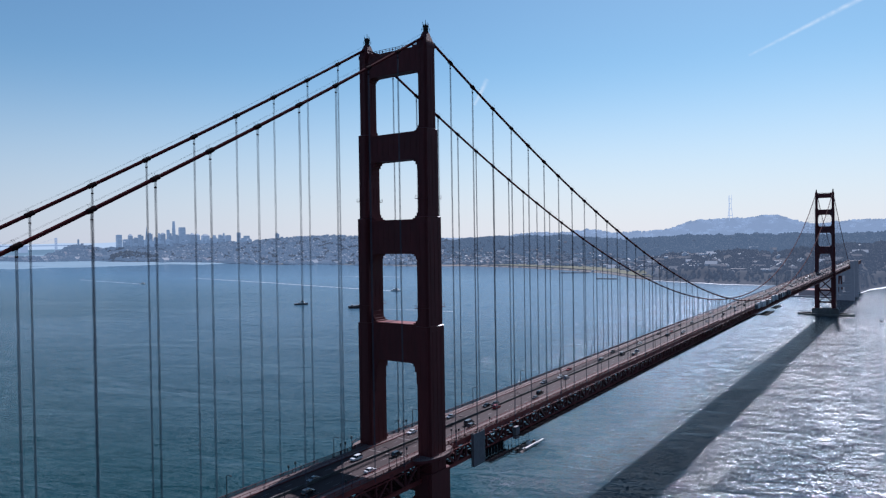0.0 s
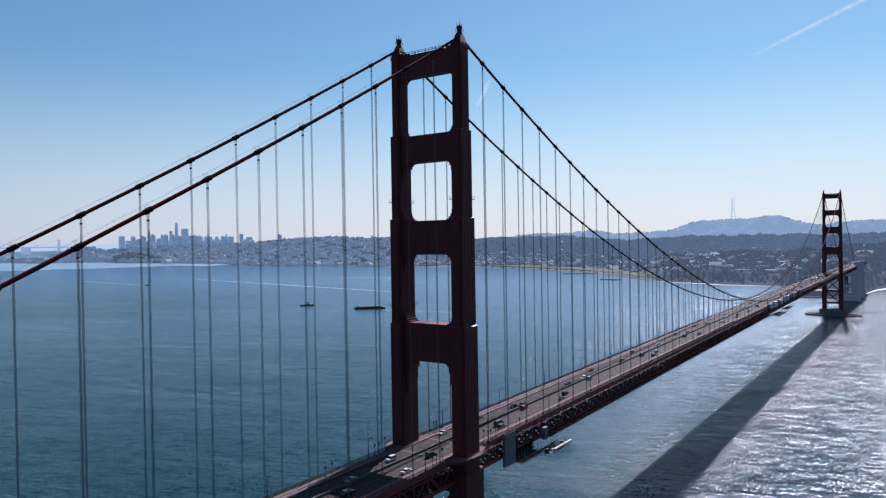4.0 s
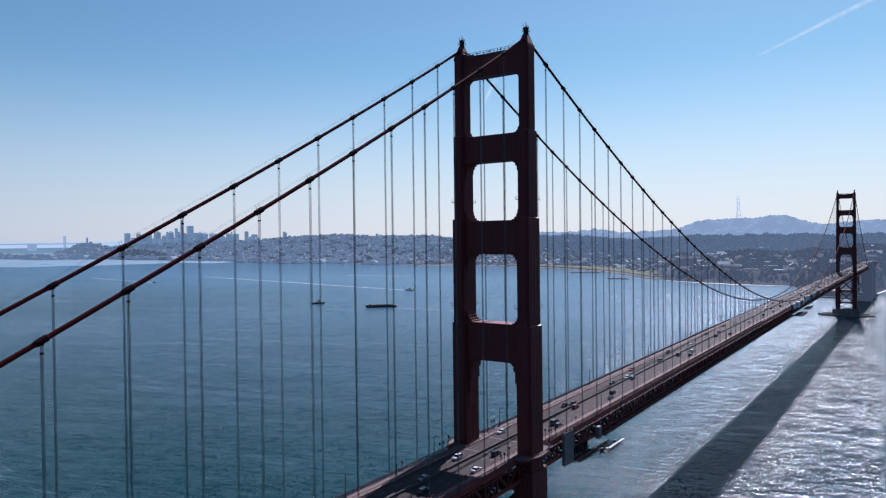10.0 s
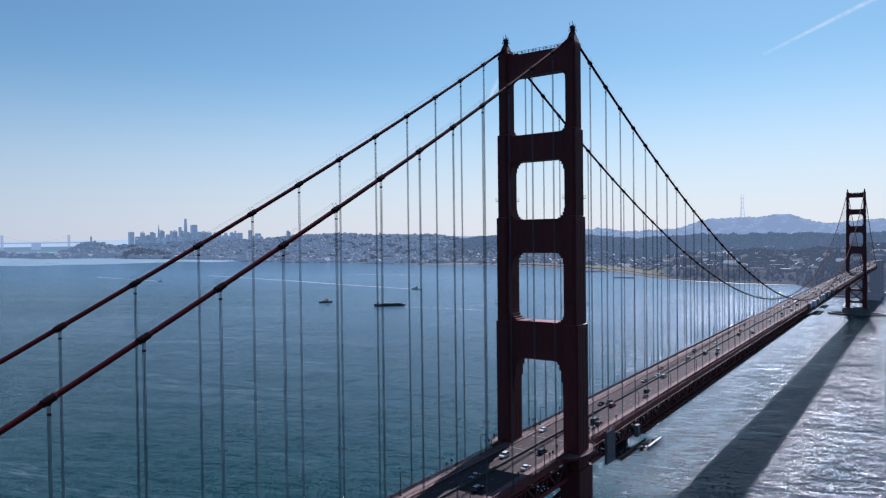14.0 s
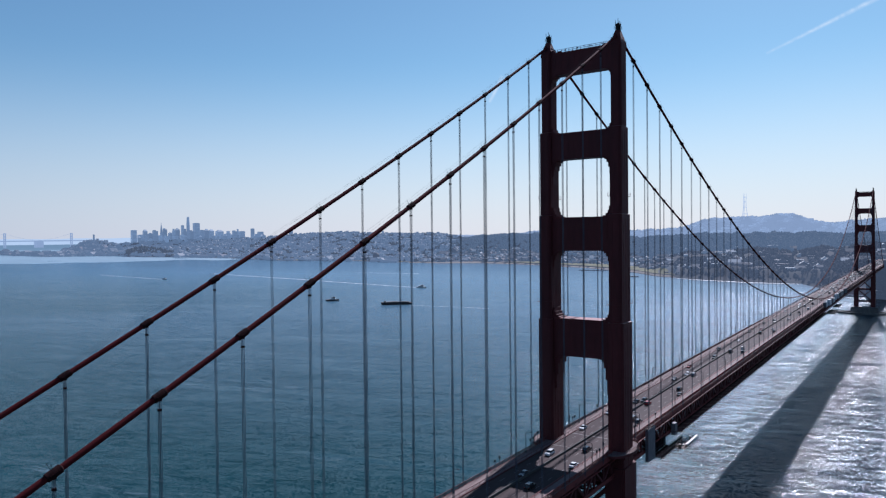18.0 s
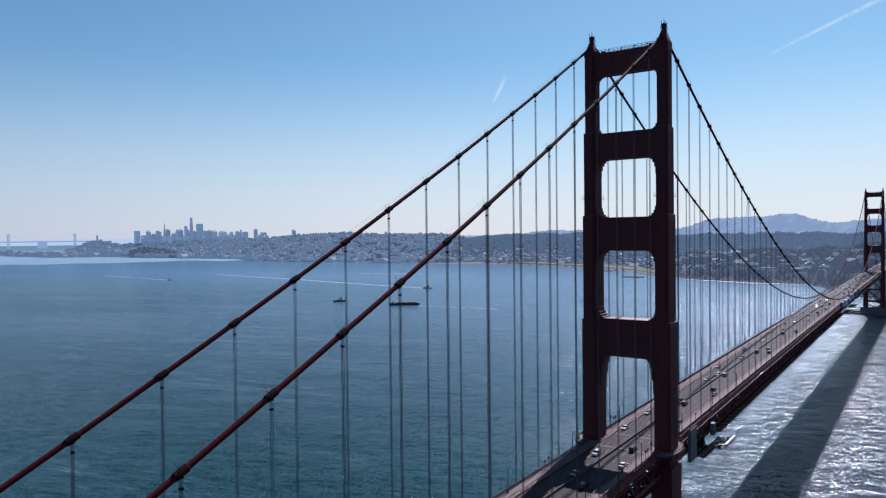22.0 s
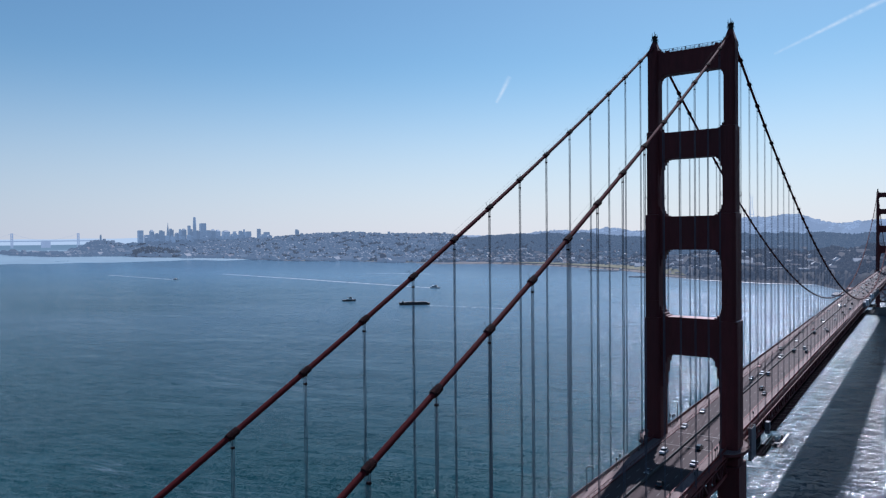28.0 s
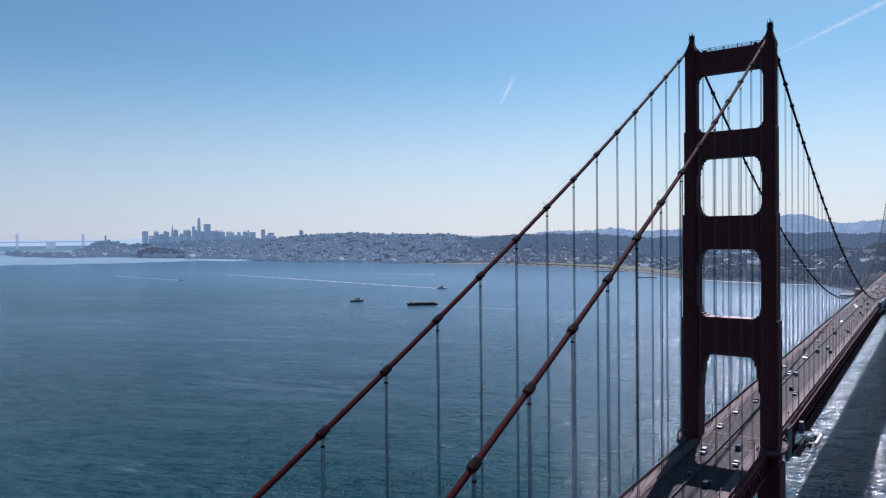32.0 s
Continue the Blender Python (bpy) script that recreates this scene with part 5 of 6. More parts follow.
# piers along the far shore
def jetty(x0, y0, x1, y1, w, label):
    a, b = Vector((x0, y0, 0)), Vector((x1, y1, 0))
    j = thing("jetty", (0, 0, 0), label, "pier", "piers on the far shore")
    pa, s = squeeze((x0, y0, 3.4))
    pb, _ = squeeze((x1, y1, 3.4))
    part("deck", Mesh().beam(pa, pb, w * s, 1.3 * s), FAR_CONC, j)
    n = int((b - a).length / 9)
    for k in range(n + 1):
        c, s = squeeze(a.lerp(b, k / n))
        part("pile", Mesh().box(c.x - w * 0.4 * s, c.x + w * 0.4 * s, c.y - 0.6 * s, c.y + 0.6 * s, c.z - 1, c.z + 2.9 * s), FAR_CONC, j)


jetty(-835, 2203, -765, 2208, 10, "long dark wharf on piles off the lawn")
jetty(-1140, 2545, -1030, 2585, 9, "short dark pier off the beach")
jetty(-2330, 3010, -2250, 3140, 9, "dark jetty at the city waterfront")
jetty(-4620, 2680, -4150, 2800, 16, "curved pier at the end of the waterfront park")

# ---- the far landfall of the bridge ----
Y_END = SPAN + SIDE
Z_END = road_z(Y_END)
land = thing("approach_viaduct", (0, 0, 0), "grey concrete pylons and steel arch carrying the road ashore", "viaduct")
for yy, top in ((Y_END + 2, 90.0), (Y_END + 104, 88.0)):
    for sx in (-1, 1):
        m = Mesh().prism([(sx * 16.5 - 4.5, yy - 9), (sx * 16.5 + 4.5, yy - 9), (sx * 16.5 + 4.5, yy + 9), (sx * 16.5 - 4.5, yy + 9)], -3, 66)
        m.prism([(sx * 16.5 - 3.9, yy - 7.8), (sx * 16.5 + 3.9, yy - 7.8), (sx * 16.5 + 3.9, yy + 7.8), (sx * 16.5 - 3.9, yy + 7.8)], 66, top)
        part("pylon", m, FAR_CONC, land)
    for z0, z1 in ((-3, 12), (30, 36), (56, 66)):
        part("cross_wall", Mesh().box(-12, 12, yy - 3, yy + 3, z0, z1), FAR_CONC, land)
for sx in (-1, 1):
    rib = Mesh().tube([(sx * 12, Y_END + 11 + 84 * k / 14, 18 + 40 * math.sin(math.pi * k / 14)) for k in range(15)], 1.6, 6)
    for k in range(1, 14):
        yy = Y_END + 11 + 84 * k / 14
        rib.beam((sx * 12, yy, 18 + 40 * math.sin(math.pi * k / 14)), (sx * 12, yy, Z_END - 7.4), 0.8)
    part("arch_rib", rib, ORANGE, land)
part("approach_girder", Mesh().box(-13.3, 13.3, Y_END + 0.02, Y_END + 310, Z_END - 7.5, Z_END - 0.52), ORANGE_LIT, land)
part("approach_road", Mesh().box(-12.9, 12.9, Y_END + 0.02, Y_END + 310, Z_END - 0.5, Z_END - 0.01), ASPHALT, land)
for sx in (-1, 1):
    part("parapet", Mesh().box(sx * 13.1 - 0.15, sx * 13.1 + 0.15, Y_END + 0.02, Y_END + 310, Z_END, Z_END + 1.3), ORANGE_LIT, land)
for yy in (Y_END + 150, Y_END + 190, Y_END + 230, Y_END + 275):
    part("trestle", Mesh().box(-11, 11, yy - 1.5, yy + 1.5, 0, Z_END - 7.5), FAR_CONC, land)
fort = thing("brick_fort", (-62, Y_END + 95, 0), "old square brick fort on the point below the viaduct", "fort")
part("wall", Mesh().box(-40, 40, -28, 28, -2, 15), BRICK, fort)
part("parapet", Mesh().box(-41, 41, -29, 29, 15, 16.5), BRICK, fort)
part("seawall", Mesh().box(-70, 75, -48, 30, -2, 3.5), FAR_CONC, fort)

# the near landfall, behind the camera's view
solid("ground_north", Mesh().prism(oval(140, 90, 24, 0, -SIDE - 92), -5, 66, 0.85, (0, -SIDE - 92)), GROUND, "rocky headland carrying the bridge's near end", "land", kind="structure")


# ---- street lamps ----
def lamp_master(side):
    t = thing("street_lamp", (side * 12.55, 22.86, road_z(22.86) + 0.26), "tall dark street lamp with a bent arm on the walkway", "street lamp", "street lamps on the bridge")
    part("post", Mesh().tube([(0, 0, 0), (0, 0, 0.9), (0, 0, 1.0), (0, 0, 7.0)], [0.20, 0.20, 0.15, 0.12], 8), DARK, t)
    pts = [(-side * 1.9 * (1 - math.cos(k * math.pi / 12)), 0, 7.0 + 0.55 * math.sin(k * math.pi / 12)) for k in range(7)]
    part("arm", Mesh().tube(pts, 0.10, 6), DARK, t)
    part("lamp_head", Mesh().box(-side * 1.9 - 0.5, -side * 1.9 + 0.4, -0.19, 0.19, 7.38, 7.58), DARK, t)
    part("base", Mesh().box(-0.26, 0.26, -0.26, 0.26, 0, 0.35), DARK, t)
    return t


for side in (-1, 1):
    master = lamp_master(side)
    for k in range(-7, 28):
        yy = 22.86 + 45.72 * k
        if k and abs(yy - SPAN) > 9:
            copy_thing(master, pose(side * 12.55, yy, road_z(yy) + 0.26))


# short signal posts near the tower
def short_post(x, y, h, label, head):
    t = thing("signal_post", (x, y, road_z(y) + 0.26), label, "post", "short posts beside the walkway")
    part("post", Mesh().tube([(0, 0, 0), (0, 0, h)], 0.09, 6), DARK, t)
    part("head", Mesh().box(-head, head, -head, head, h - 0.2, h + 0.7), DARK, t)
    part("foot", Mesh().box(-0.2, 0.2, -0.2, 0.2, 0, 0.2), DARK, t)


for side in (-1, 1):
    for yy, h in ((-19.2, 3.4), (-16.8, 3.4), (-13.5, 4.6), (13.8, 4.4), (17.0, 3.3), (18.8, 3.3), (-41.0, 3.0), (-44.0, 2.6), (41.5, 2.8)):
        short_post(side * 12.7, yy, h, "short dark post with a box on top beside the walkway", 0.24)

# ---- traffic ----
TYRE = mat("tyre", (0.0152, 0.0152, 0.0152), 0.9, scale=5, vary=0.2)
GLASS_DARK = mat("car_glass", (0.0152, 0.019, 0.0228), 0.08, scale=1, vary=0.1)
LIGHT_RED = mat("tail_light", (0.266, 0.0152, 0.0152), 0.3, scale=3, vary=0.1)
LIGHT_W = mat("head_light", (0.532, 0.532, 0.517), 0.2, scale=3, vary=0.1)
PAINTS = {
    "white": mat("car_white", (0.532, 0.532, 0.532), 0.25, scale=2, vary=0.05),
    "silver": mat("car_silver", (0.319, 0.327, 0.342), 0.25, metal=0.6, scale=2, vary=0.05),
    "black": mat("car_black", (0.0152, 0.0152, 0.0167), 0.2, scale=2, vary=0.1),
    "grey": mat("car_grey", (0.106, 0.11, 0.114), 0.25, metal=0.5, scale=2, vary=0.05),
    "red": mat("car_red", (0.213, 0.0228, 0.0228), 0.25, scale=2, vary=0.08),
    "blue": mat("car_blue", (0.0304, 0.0608, 0.167), 0.25, scale=2, vary=0.08),
}
WHEEL = Mesh().tube([(-0.11, 0, 0), (0.11, 0, 0)], 0.33, 12).data("wheel", TYRE)
RIM = Mesh().tube([(-0.125, 0, 0), (0.125, 0, 0)], 0.19, 8).data("rim", PAINTS["silver"])


def profile(points, half, taper=0.88):
    """A body from a side profile in y and z, pulled in a little at the top."""
    m = Mesh()
    n = len(points)
    top = max(z for _, z in points)
    low = min(z for _, z in points)
    for s in (-1, 1):
        for y, z in points:
            m.v.append((s * half * (1 - (1 - taper) * (z - low) / (top - low)), y, z))
    m.f.append(tuple(range(n)))
    m.f.append(tuple(range(2 * n - 1, n - 1, -1)))
    m.f += [((k + 1) % n, k, n + k, n + (k + 1) % n) for k in range(n)]
    return m


BODIES = {
    "car": ([(-2.25, 0.3), (2.2, 0.3), (2.28, 0.62), (2.1, 0.78), (1.0, 0.95), (-1.7, 0.98), (-2.2, 0.92), (-2.3, 0.6)], [(1.05, 0.93), (0.35, 1.42), (-0.95, 1.44), (-1.75, 0.96)], 0.9, 1.36),
    "suv": ([(-2.3, 0.36), (2.25, 0.36), (2.32, 0.75), (2.15, 0.98), (1.1, 1.1), (-2.2, 1.12), (-2.35, 0.7)], [(1.15, 1.08), (0.5, 1.68), (-1.9, 1.72), (-2.25, 1.1)], 0.95, 1.42),
    "van": ([(-2.6, 0.36), (2.5, 0.36), (2.6, 0.8), (2.4, 1.15), (1.7, 1.35), (-2.6, 1.4)], [(1.75, 1.33), (1.1, 2.05), (-2.5, 2.1), (-2.6, 1.38)], 1.0, 1.6),
}
CAR_MESH = {}


def car(kind, colour, x, y, away):
    body, cabin, half, wb = BODIES[kind]
    words = {"car": "saloon car", "suv": "high estate car", "van": "panel van"}
    t = thing(kind, pose(x, y, road_z(y) + 0.004, 0, 0, 0 if away else 180), f"{colour} {words[kind]} driving along the bridge roadway", kind, "traffic on the bridge")
    key = (kind, colour)
    if key not in CAR_MESH:
        roof = [(a * 0.94, z + 0.012) for a, z in cabin]
        zt = max(z for _, z in cabin)
        yr = [a for a, z in cabin if z > zt - 0.1]
        d = {
            "body": profile(body, half, 0.93).data("body", PAINTS[colour]),
            "cabin": profile(cabin, half * 0.93, 0.82).data("glazing", GLASS_DARK),
            "roof": Mesh().box(-half * 0.76, half * 0.76, min(yr) - 0.05, max(yr) + 0.05, zt - 0.02, zt + 0.05).data("roof", PAINTS[colour]),
            "pillar": Mesh().box(-half * 0.9, half * 0.9, -0.35, -0.22, body[4][1], zt - 0.01).data("pillar", PAINTS[colour]),
        }
        fy, by = max(a for a, _ in body), min(a for a, _ in body)
        d["head"] = [Mesh().box(s * half * 0.72 - 0.16, s * half * 0.72 + 0.16, fy - 0.12, fy + 0.02, 0.62, 0.76).data("headlight", LIGHT_W) for s in (-1, 1)]
        d["tail"] = [Mesh().box(s * half * 0.76 - 0.12, s * half * 0.76 + 0.12, by - 0.03, by + 0.1, 0.7, 0.9).data("tail_light", LIGHT_RED) for s in (-1, 1)]
        CAR_MESH[key] = d
    d = CAR_MESH[key]
    part("body", d["body"], None, t)
    part("glazing", d["cabin"], None, t)
    part("roof", d["roof"], None, t)
    part("pillar", d["pillar"], None, t)
    for ob in d["head"]:
        part("headlight", ob, None, t)
    for ob in d["tail"]:
        part("tail_light", ob, None, t)
    for sx in (-1, 1):
        for sy in (-1, 1):
            w = part("wheel", WHEEL, None, t, at=(sx * (half - 0.12), sy * wb, 0.33))
            part("rim", RIM, None, w)


def box_truck(x, y, away):
    t = thing("truck", pose(x, y, road_z(y) + 0.004, 0, 0, 0 if away else 180), "white box truck driving along the bridge roadway", "truck", "traffic on the bridge")
    part("cargo_box", Mesh().box(-1.2, 1.2, -4.2, 1.4, 1.0, 3.7), WHITE, t)
    part("cab", profile([(1.6, 0.5), (3.6, 0.5), (3.7, 1.4), (3.3, 2.5), (1.6, 2.6)], 1.1, 0.9), WHITE, t)
    part("windscreen", Mesh().box(-0.95, 0.95, 3.35, 3.62, 1.5, 2.25), GLASS_DARK, t)
    part("chassis", Mesh().box(-0.9, 0.9, -4.1, 3.4, 0.45, 1.0), DARK, t)
    for sx in (-1, 1):
        for yy in (-3.0, 2.6):
            part("wheel", WHEEL, None, t, at=Matrix.Translation((sx * 1.0, yy, 0.45)) @ Matrix.Scale(1.36, 4))


LANES = ((-7.75, False), (-4.65, False), (-2.3, False), (0.9, True), (4.65, True), (7.75, True))
rng = random.Random(8)
placed = [(-4.65, -20.0), (7.75, -27.0), (-2.3, -43.0), (4.65, -9.0), (-7.75, 16.0), (4.65, -52.0)]
for (x, y), kind, col in zip(placed, ("suv", "car", "car", "suv", "car", "suv"), ("white", "white", "grey", "black", "white", "black")):
    car(kind, col, x, y, x > 0)
for lane, away in LANES:
    y = 34.0 + rng.uniform(0, 40)
    while y < SPAN - 25:
        if not any(abs(lane - a) < 1 and abs(y - b) < 12 for a, b in placed):
            r = rng.random()
            if r < 0.018:
                box_truck(lane, y, away)
            else:
                kind = rng.choice(("car", "car", "suv", "suv", "van"))
                car(kind, rng.choice(("white", "white", "white", "silver", "black", "grey", "black", "grey", "red") if kind != "van" else ("white", "white", "grey")), lane, y, away)
        y += rng.uniform(45, 150) * (1.0 if y < 650 else 0.5)
for lane, away in LANES:
    y = SPAN + 20 + rng.uniform(0, 20)
    while y < SPAN + SIDE + 180:
        car(rng.choice(("car", "suv")), rng.choice(("white", "white", "silver", "grey", "black")), lane, y, away)
        y += rng.uniform(24, 60)

# ---- works hung from the deck ----
enc = thing("tarp_enclosure", (14.3, 29.3, 0), "grey sheeted work enclosure hung from the side of the deck", "work enclosure")
zd = road_z(29.3)
part("sheet_front", Mesh().box(0.9, 1.0, -4.1, 4.1, zd - 11.8, zd + 0.8), TARP, enc)
part("sheet_side", Mesh().box(-0.2, 0.9, -4.1, -4.0, zd - 11.8, zd + 0.8), TARP, enc)
part("sheet_side", Mesh().box(-0.2, 0.9, 4.0, 4.1, zd - 11.8, zd + 0.8), TARP, enc)
part("floor_grid", Mesh().box(-0.4, 1.0, -4.1, 4.1, zd - 12.0, zd - 11.8), DARK, enc)
for yy in (-3.0, 0.0, 3.0):
    part("hanger_frame", Mesh().beam((-0.9, yy, zd + 0.7), (0.9, yy, zd + 0.7), 0.15).beam((-0.2, yy, zd - 11.8), (-0.2, yy, zd + 0.7), 0.12), DARK, enc)


PLANK = mat("weathered_planks", (0.122, 0.095, 0.0874), 0.85, scale=1.2, vary=0.35, stain=(0.0532, 0.0456, 0.0441), stain_amt=0.7, stain_scale=0.4)
SHEET_PALE = mat("pale_wrapping", (0.34, 0.33, 0.33), 0.7, scale=0.8, vary=0.2)
CORD = mat("net_cord", (0.0060, 0.0050, 0.0065), 1.0, spec=0.0, scale=2.0, vary=0.4)
NETTING = mat("dark_netting", (0.0228, 0.0198, 0.0198), 0.95, spec=0.1, scale=2.0, vary=0.4)


def platform(x0, x1, y0, y1, z, label, posts=True):
    t = thing("hanging_platform", (0, 0, 0), label, "work platform", "platforms under the deck")
    n = int((y1 - y0) / 2.5)
    for k in range(5):
        xa = x0 + (x1 - x0) * (k + 0.15) / 5
        part("plank_run", Mesh().box(xa, xa + (x1 - x0) * 0.09, y0, y1, z, z + 0.12), MATT_DARK, t)
    for k in range(n + 1):
        yy = y0 + (y1 - y0) * k / n
        part("crossbeam", Mesh().box(x0, x1, yy - 0.12, yy + 0.12, z - 0.5, z), MATT_DARK, t)
        if posts and k % 2 == 0:
            part("hanger", Mesh().beam((x0 + 0.2, yy, z), (x0 + 0.2, yy, road_z(yy) - 8.2), 0.1), MATT_DARK, t)
    fr = Mesh()
    fence(fr, [(x0, y0, z + 0.1), (x1, y0, z + 0.1), (x1, y1, z + 0.1), (x0, y1, z + 0.1)], 1.1, 1.8)
    part("guard_rail", fr, MATT_DARK, t)
    part("edge_girder", Mesh().box(x1 - 0.3, x1 + 0.15, y0, y1, z - 0.9, z + 0.2), MATT_DARK, t)
    return t


pf = thing("hanging_platform", (0, 0, 0), "messy netted scaffold platform with a white beam below the deck", "work platform", "platforms under the deck")
_r = random.Random(17)
# planked floor in uneven runs
for k in range(7):
    xa = 15.2 + 0.86 * k
    y0, y1 = 52.5 + _r.uniform(-1.5, 2.5), 69.5 + _r.uniform(-3.0, 2.0)
    part("plank_run", Mesh().box(xa, xa + 0.74, y0, y1, 63.0 + 0.05 * (k % 3), 63.1 + 0.05 * (k % 3)), PLANK, pf)
for k in range(9):
    yy = 47.0 + 3.2 * k + _r.uniform(-0.5, 0.5)
    part("outrigger", Mesh().beam((12.6, yy, 62.2 + 0.06 * k), (20.6 + _r.uniform(-1.2, 1.2), yy + _r.uniform(-0.8, 0.8), 62.7), 0.18), MATT_DARK, pf)
    part("hanger", Mesh().beam((14.2, yy, 62.6), (13.6, yy + 0.8, road_z(yy) - 7.6), 0.1), MATT_DARK, pf)
part("edge_girder", Mesh().box(14.0, 14.4, 46.0, 73.0, 62.3, 62.9), MATT_DARK, pf)
# sagging net round the outer side: a grid of cords
nt = Mesh()
for k in range(16):
    yy = 48.0 + 1.7 * k
    sag = 0.9 * math.sin(k * 1.9) + 0.5
    nt.beam((20.8, yy, 62.7), (22.4 + 0.4 * sag, yy + 0.3, 60.6 - sag * 0.5), 0.07)
for f in (0.2, 0.5, 0.8, 1.0):
    for k in range(15):
        p0, p1 = 48.0 + 1.7 * k, 48.0 + 1.7 * (k + 1)
        s0, s1 = 0.9 * math.sin(k * 1.9) + 0.5, 0.9 * math.sin((k + 1) * 1.9) + 0.5
        nt.beam((20.8 + f * (1.6 + 0.4 * s0), p0, 62.7 - f * (2.1 + s0 * 0.5)), (20.8 + f * (1.6 + 0.4 * s1), p1, 62.7 - f * (2.1 + s1 * 0.5)), 0.07)
part("safety_net", nt, NETTING, pf)
fr = Mesh()
fence(fr, [(15.0, 52.0, 63.1), (20.9, 51.6, 63.1), (21.0, 71.0, 63.1), (17.5, 71.4, 63.1)], 1.1, 1.5)
part("guard_rail", fr, MATT_DARK, pf)
part("white_beam", Mesh().box(20.3, 21.3, 56.5, 73.0, 63.8, 64.4), SHEET_PALE, pf, "long white wrapped beam")
part("grey_cabin", Mesh().box(14.0, 15.8, 58.0, 61.0, 67.0, 72.0), TARP, pf, "grey sheeted cabin")
for x0, y0, w, h, mt in ((18.6, 52.6, 1.1, 1.9, DARK), (16.8, 64.5, 1.3, 1.4, WHITE), (19.0, 66.5, 0.9, 2.0, DARK), (17.2, 54.2, 1.6, 0.8, PLANK), (16.0, 60.0, 1.2, 0.9, PLANK), (18.9, 57.4, 0.8, 0.7, WHITE)):
    part("tool_box", Mesh().box(x0, x0 + w, y0, y0 + w * 1.2, 63.1, 63.1 + h), mt, pf)
platform(12.5, 21.0, 585.0, 628.0, 68.5, "dark travelling work platform hung far along the deck")
platform(12.5, 18.5, 655.0, 690.0, 69.2, "dark travelling work platform hung far along the deck")
# dark hung scaffold between the sheeted enclosure and the platform
sc = thing("hung_scaffold", (0, 0, 0), "dark tangle of hung scaffold tubes and netting under the deck edge", "scaffold")
for k in range(8):
    yy = 33.5 + 2.4 * k
    zt = road_z(yy) - 7.6
    part("standard", Mesh().beam((13.9, yy, zt), (14.1, yy, 63.6), 0.16), MATT_DARK, sc)
    part("standard", Mesh().beam((17.6 + 0.15 * (k % 3), yy + 0.3, zt - 1.4 - 0.4 * (k % 2)), (17.7, yy, 63.4), 0.16), MATT_DARK, sc)
    part("transom", Mesh().beam((13.4, yy, 64.2 + 0.3 * (k % 2)), (18.6, yy + 0.2, 64.1), 0.18), MATT_DARK, sc)
    if k < 7:
        part("brace", Mesh().beam((17.7, yy, 63.7), (17.7, yy + 2.4, zt - 1.8), 0.1), MATT_DARK, sc)
for x, z in ((14.0, 63.9), (15.4, 63.8), (16.6, 63.8), (17.7, 63.7), (17.7, 65.4), (14.0, 65.8)):
    part("ledger", Mesh().beam((x, 32.8, z), (x, 51.4, z - 0.2), 0.16, 0.22), MATT_DARK, sc)
for k in range(5):
    part("deck_board", Mesh().box(13.9 + 0.85 * k, 14.7 + 0.85 * k, 33.0 + 0.7 * (k % 2), 51.4 - 0.9 * (k % 3), 64.3, 64.38), CORD, sc)
for k in range(7):
    yy = 33.5 + 2.4 * k
    part("debris_net", Mesh().box(13.75, 13.82, yy + 0.1, yy + 2.3, 64.4, road_z(yy) - 7.9), CORD, sc)
# safety net frames along the deck's lower edge
net = thing("net_outriggers", (0, 0, 0), "row of steel net outriggers along the lower edge of the deck", "net frames")
for k in range(5, 72):
    yy = k * PANEL / 2 + 20
    z = road_z(yy)
    part("outrigger", Mesh().beam((13.4, yy, z - 8.2), (19.4, yy, z - 7.2), 0.26), MATT_DARK, net)
# the net itself: cords along the deck and across
cords = Mesh()
for j in range(9):
    f = j / 8
    r = ribbon(13.7 + 4.4 * f - 0.21, 13.7 + 4.4 * f + 0.21, -8.35 + 0.8 * f, -8.2 + 0.8 * f, 60.0, 560.0, 60)
    i = len(cords.v)
    cords.v += r.v
    cords.f += [tuple(i + q for q in f4) for f4 in r.f]
yy = 60.0
while yy < 560:
    z = road_z(yy)
    cords.beam((13.6, yy, z - 8.28), (18.2, yy, z - 7.5), 0.34)
    yy += 0.95
ob = part("net_mesh", cords, CORD, net)
ob["kind"] = "stuff"


SHEET = mat("pale_sheeting", (0.46, 0.46, 0.48), 0.7, scale=0.5, vary=0.2, bump=0.4, bump_scale=0.8)


def wrapped(y0, y1, h, label):
    t = thing("wrapped_scaffold", (0, 0, 0), label, "wrapped scaffold", "wrapped scaffolds on the railing")
    z = road_z((y0 + y1) / 2)
    rw = random.Random(int(y0))
    a = y0
    while a < y1:
        b = a + rw.uniform(5, 13)
        if rw.random() < 0.8:
            dx, dz = rw.uniform(-0.9, 0.5), rw.uniform(-1.4, 0.7)
            m = Mesh().prism([(13.4, a + 0.2), (16.3 + dx, a + rw.uniform(0.1, 1.2)), (16.3 + dx, b - rw.uniform(0.1, 1.2)), (13.4, b - 0.2)], z - 3.2 - dz * 0.4, z + h + dz, rw.uniform(0.8, 0.98), (14.4, (a + b) / 2))
            part("sheet", m, TARP if rw.random() < 0.45 else SHEET, t)
        a = b + rw.uniform(0, 1.5)


wrapped(545, 632, 2.2, "white sheeted scaffold hung outside the railing")
wrapped(655, 765, 2.6, "white and grey sheeted scaffold hung outside the railing")

# ---- boats ----
HULL = mat("ship_hull", (0.038, 0.0342, 0.038), 0.6, scale=0.5, vary=0.2, stain=(0.0912, 0.0456, 0.0304), stain_amt=0.5, stain_scale=0.2)
DECKG = mat("ship_deck", (0.122, 0.114, 0.106), 0.8, scale=0.6, vary=0.25)


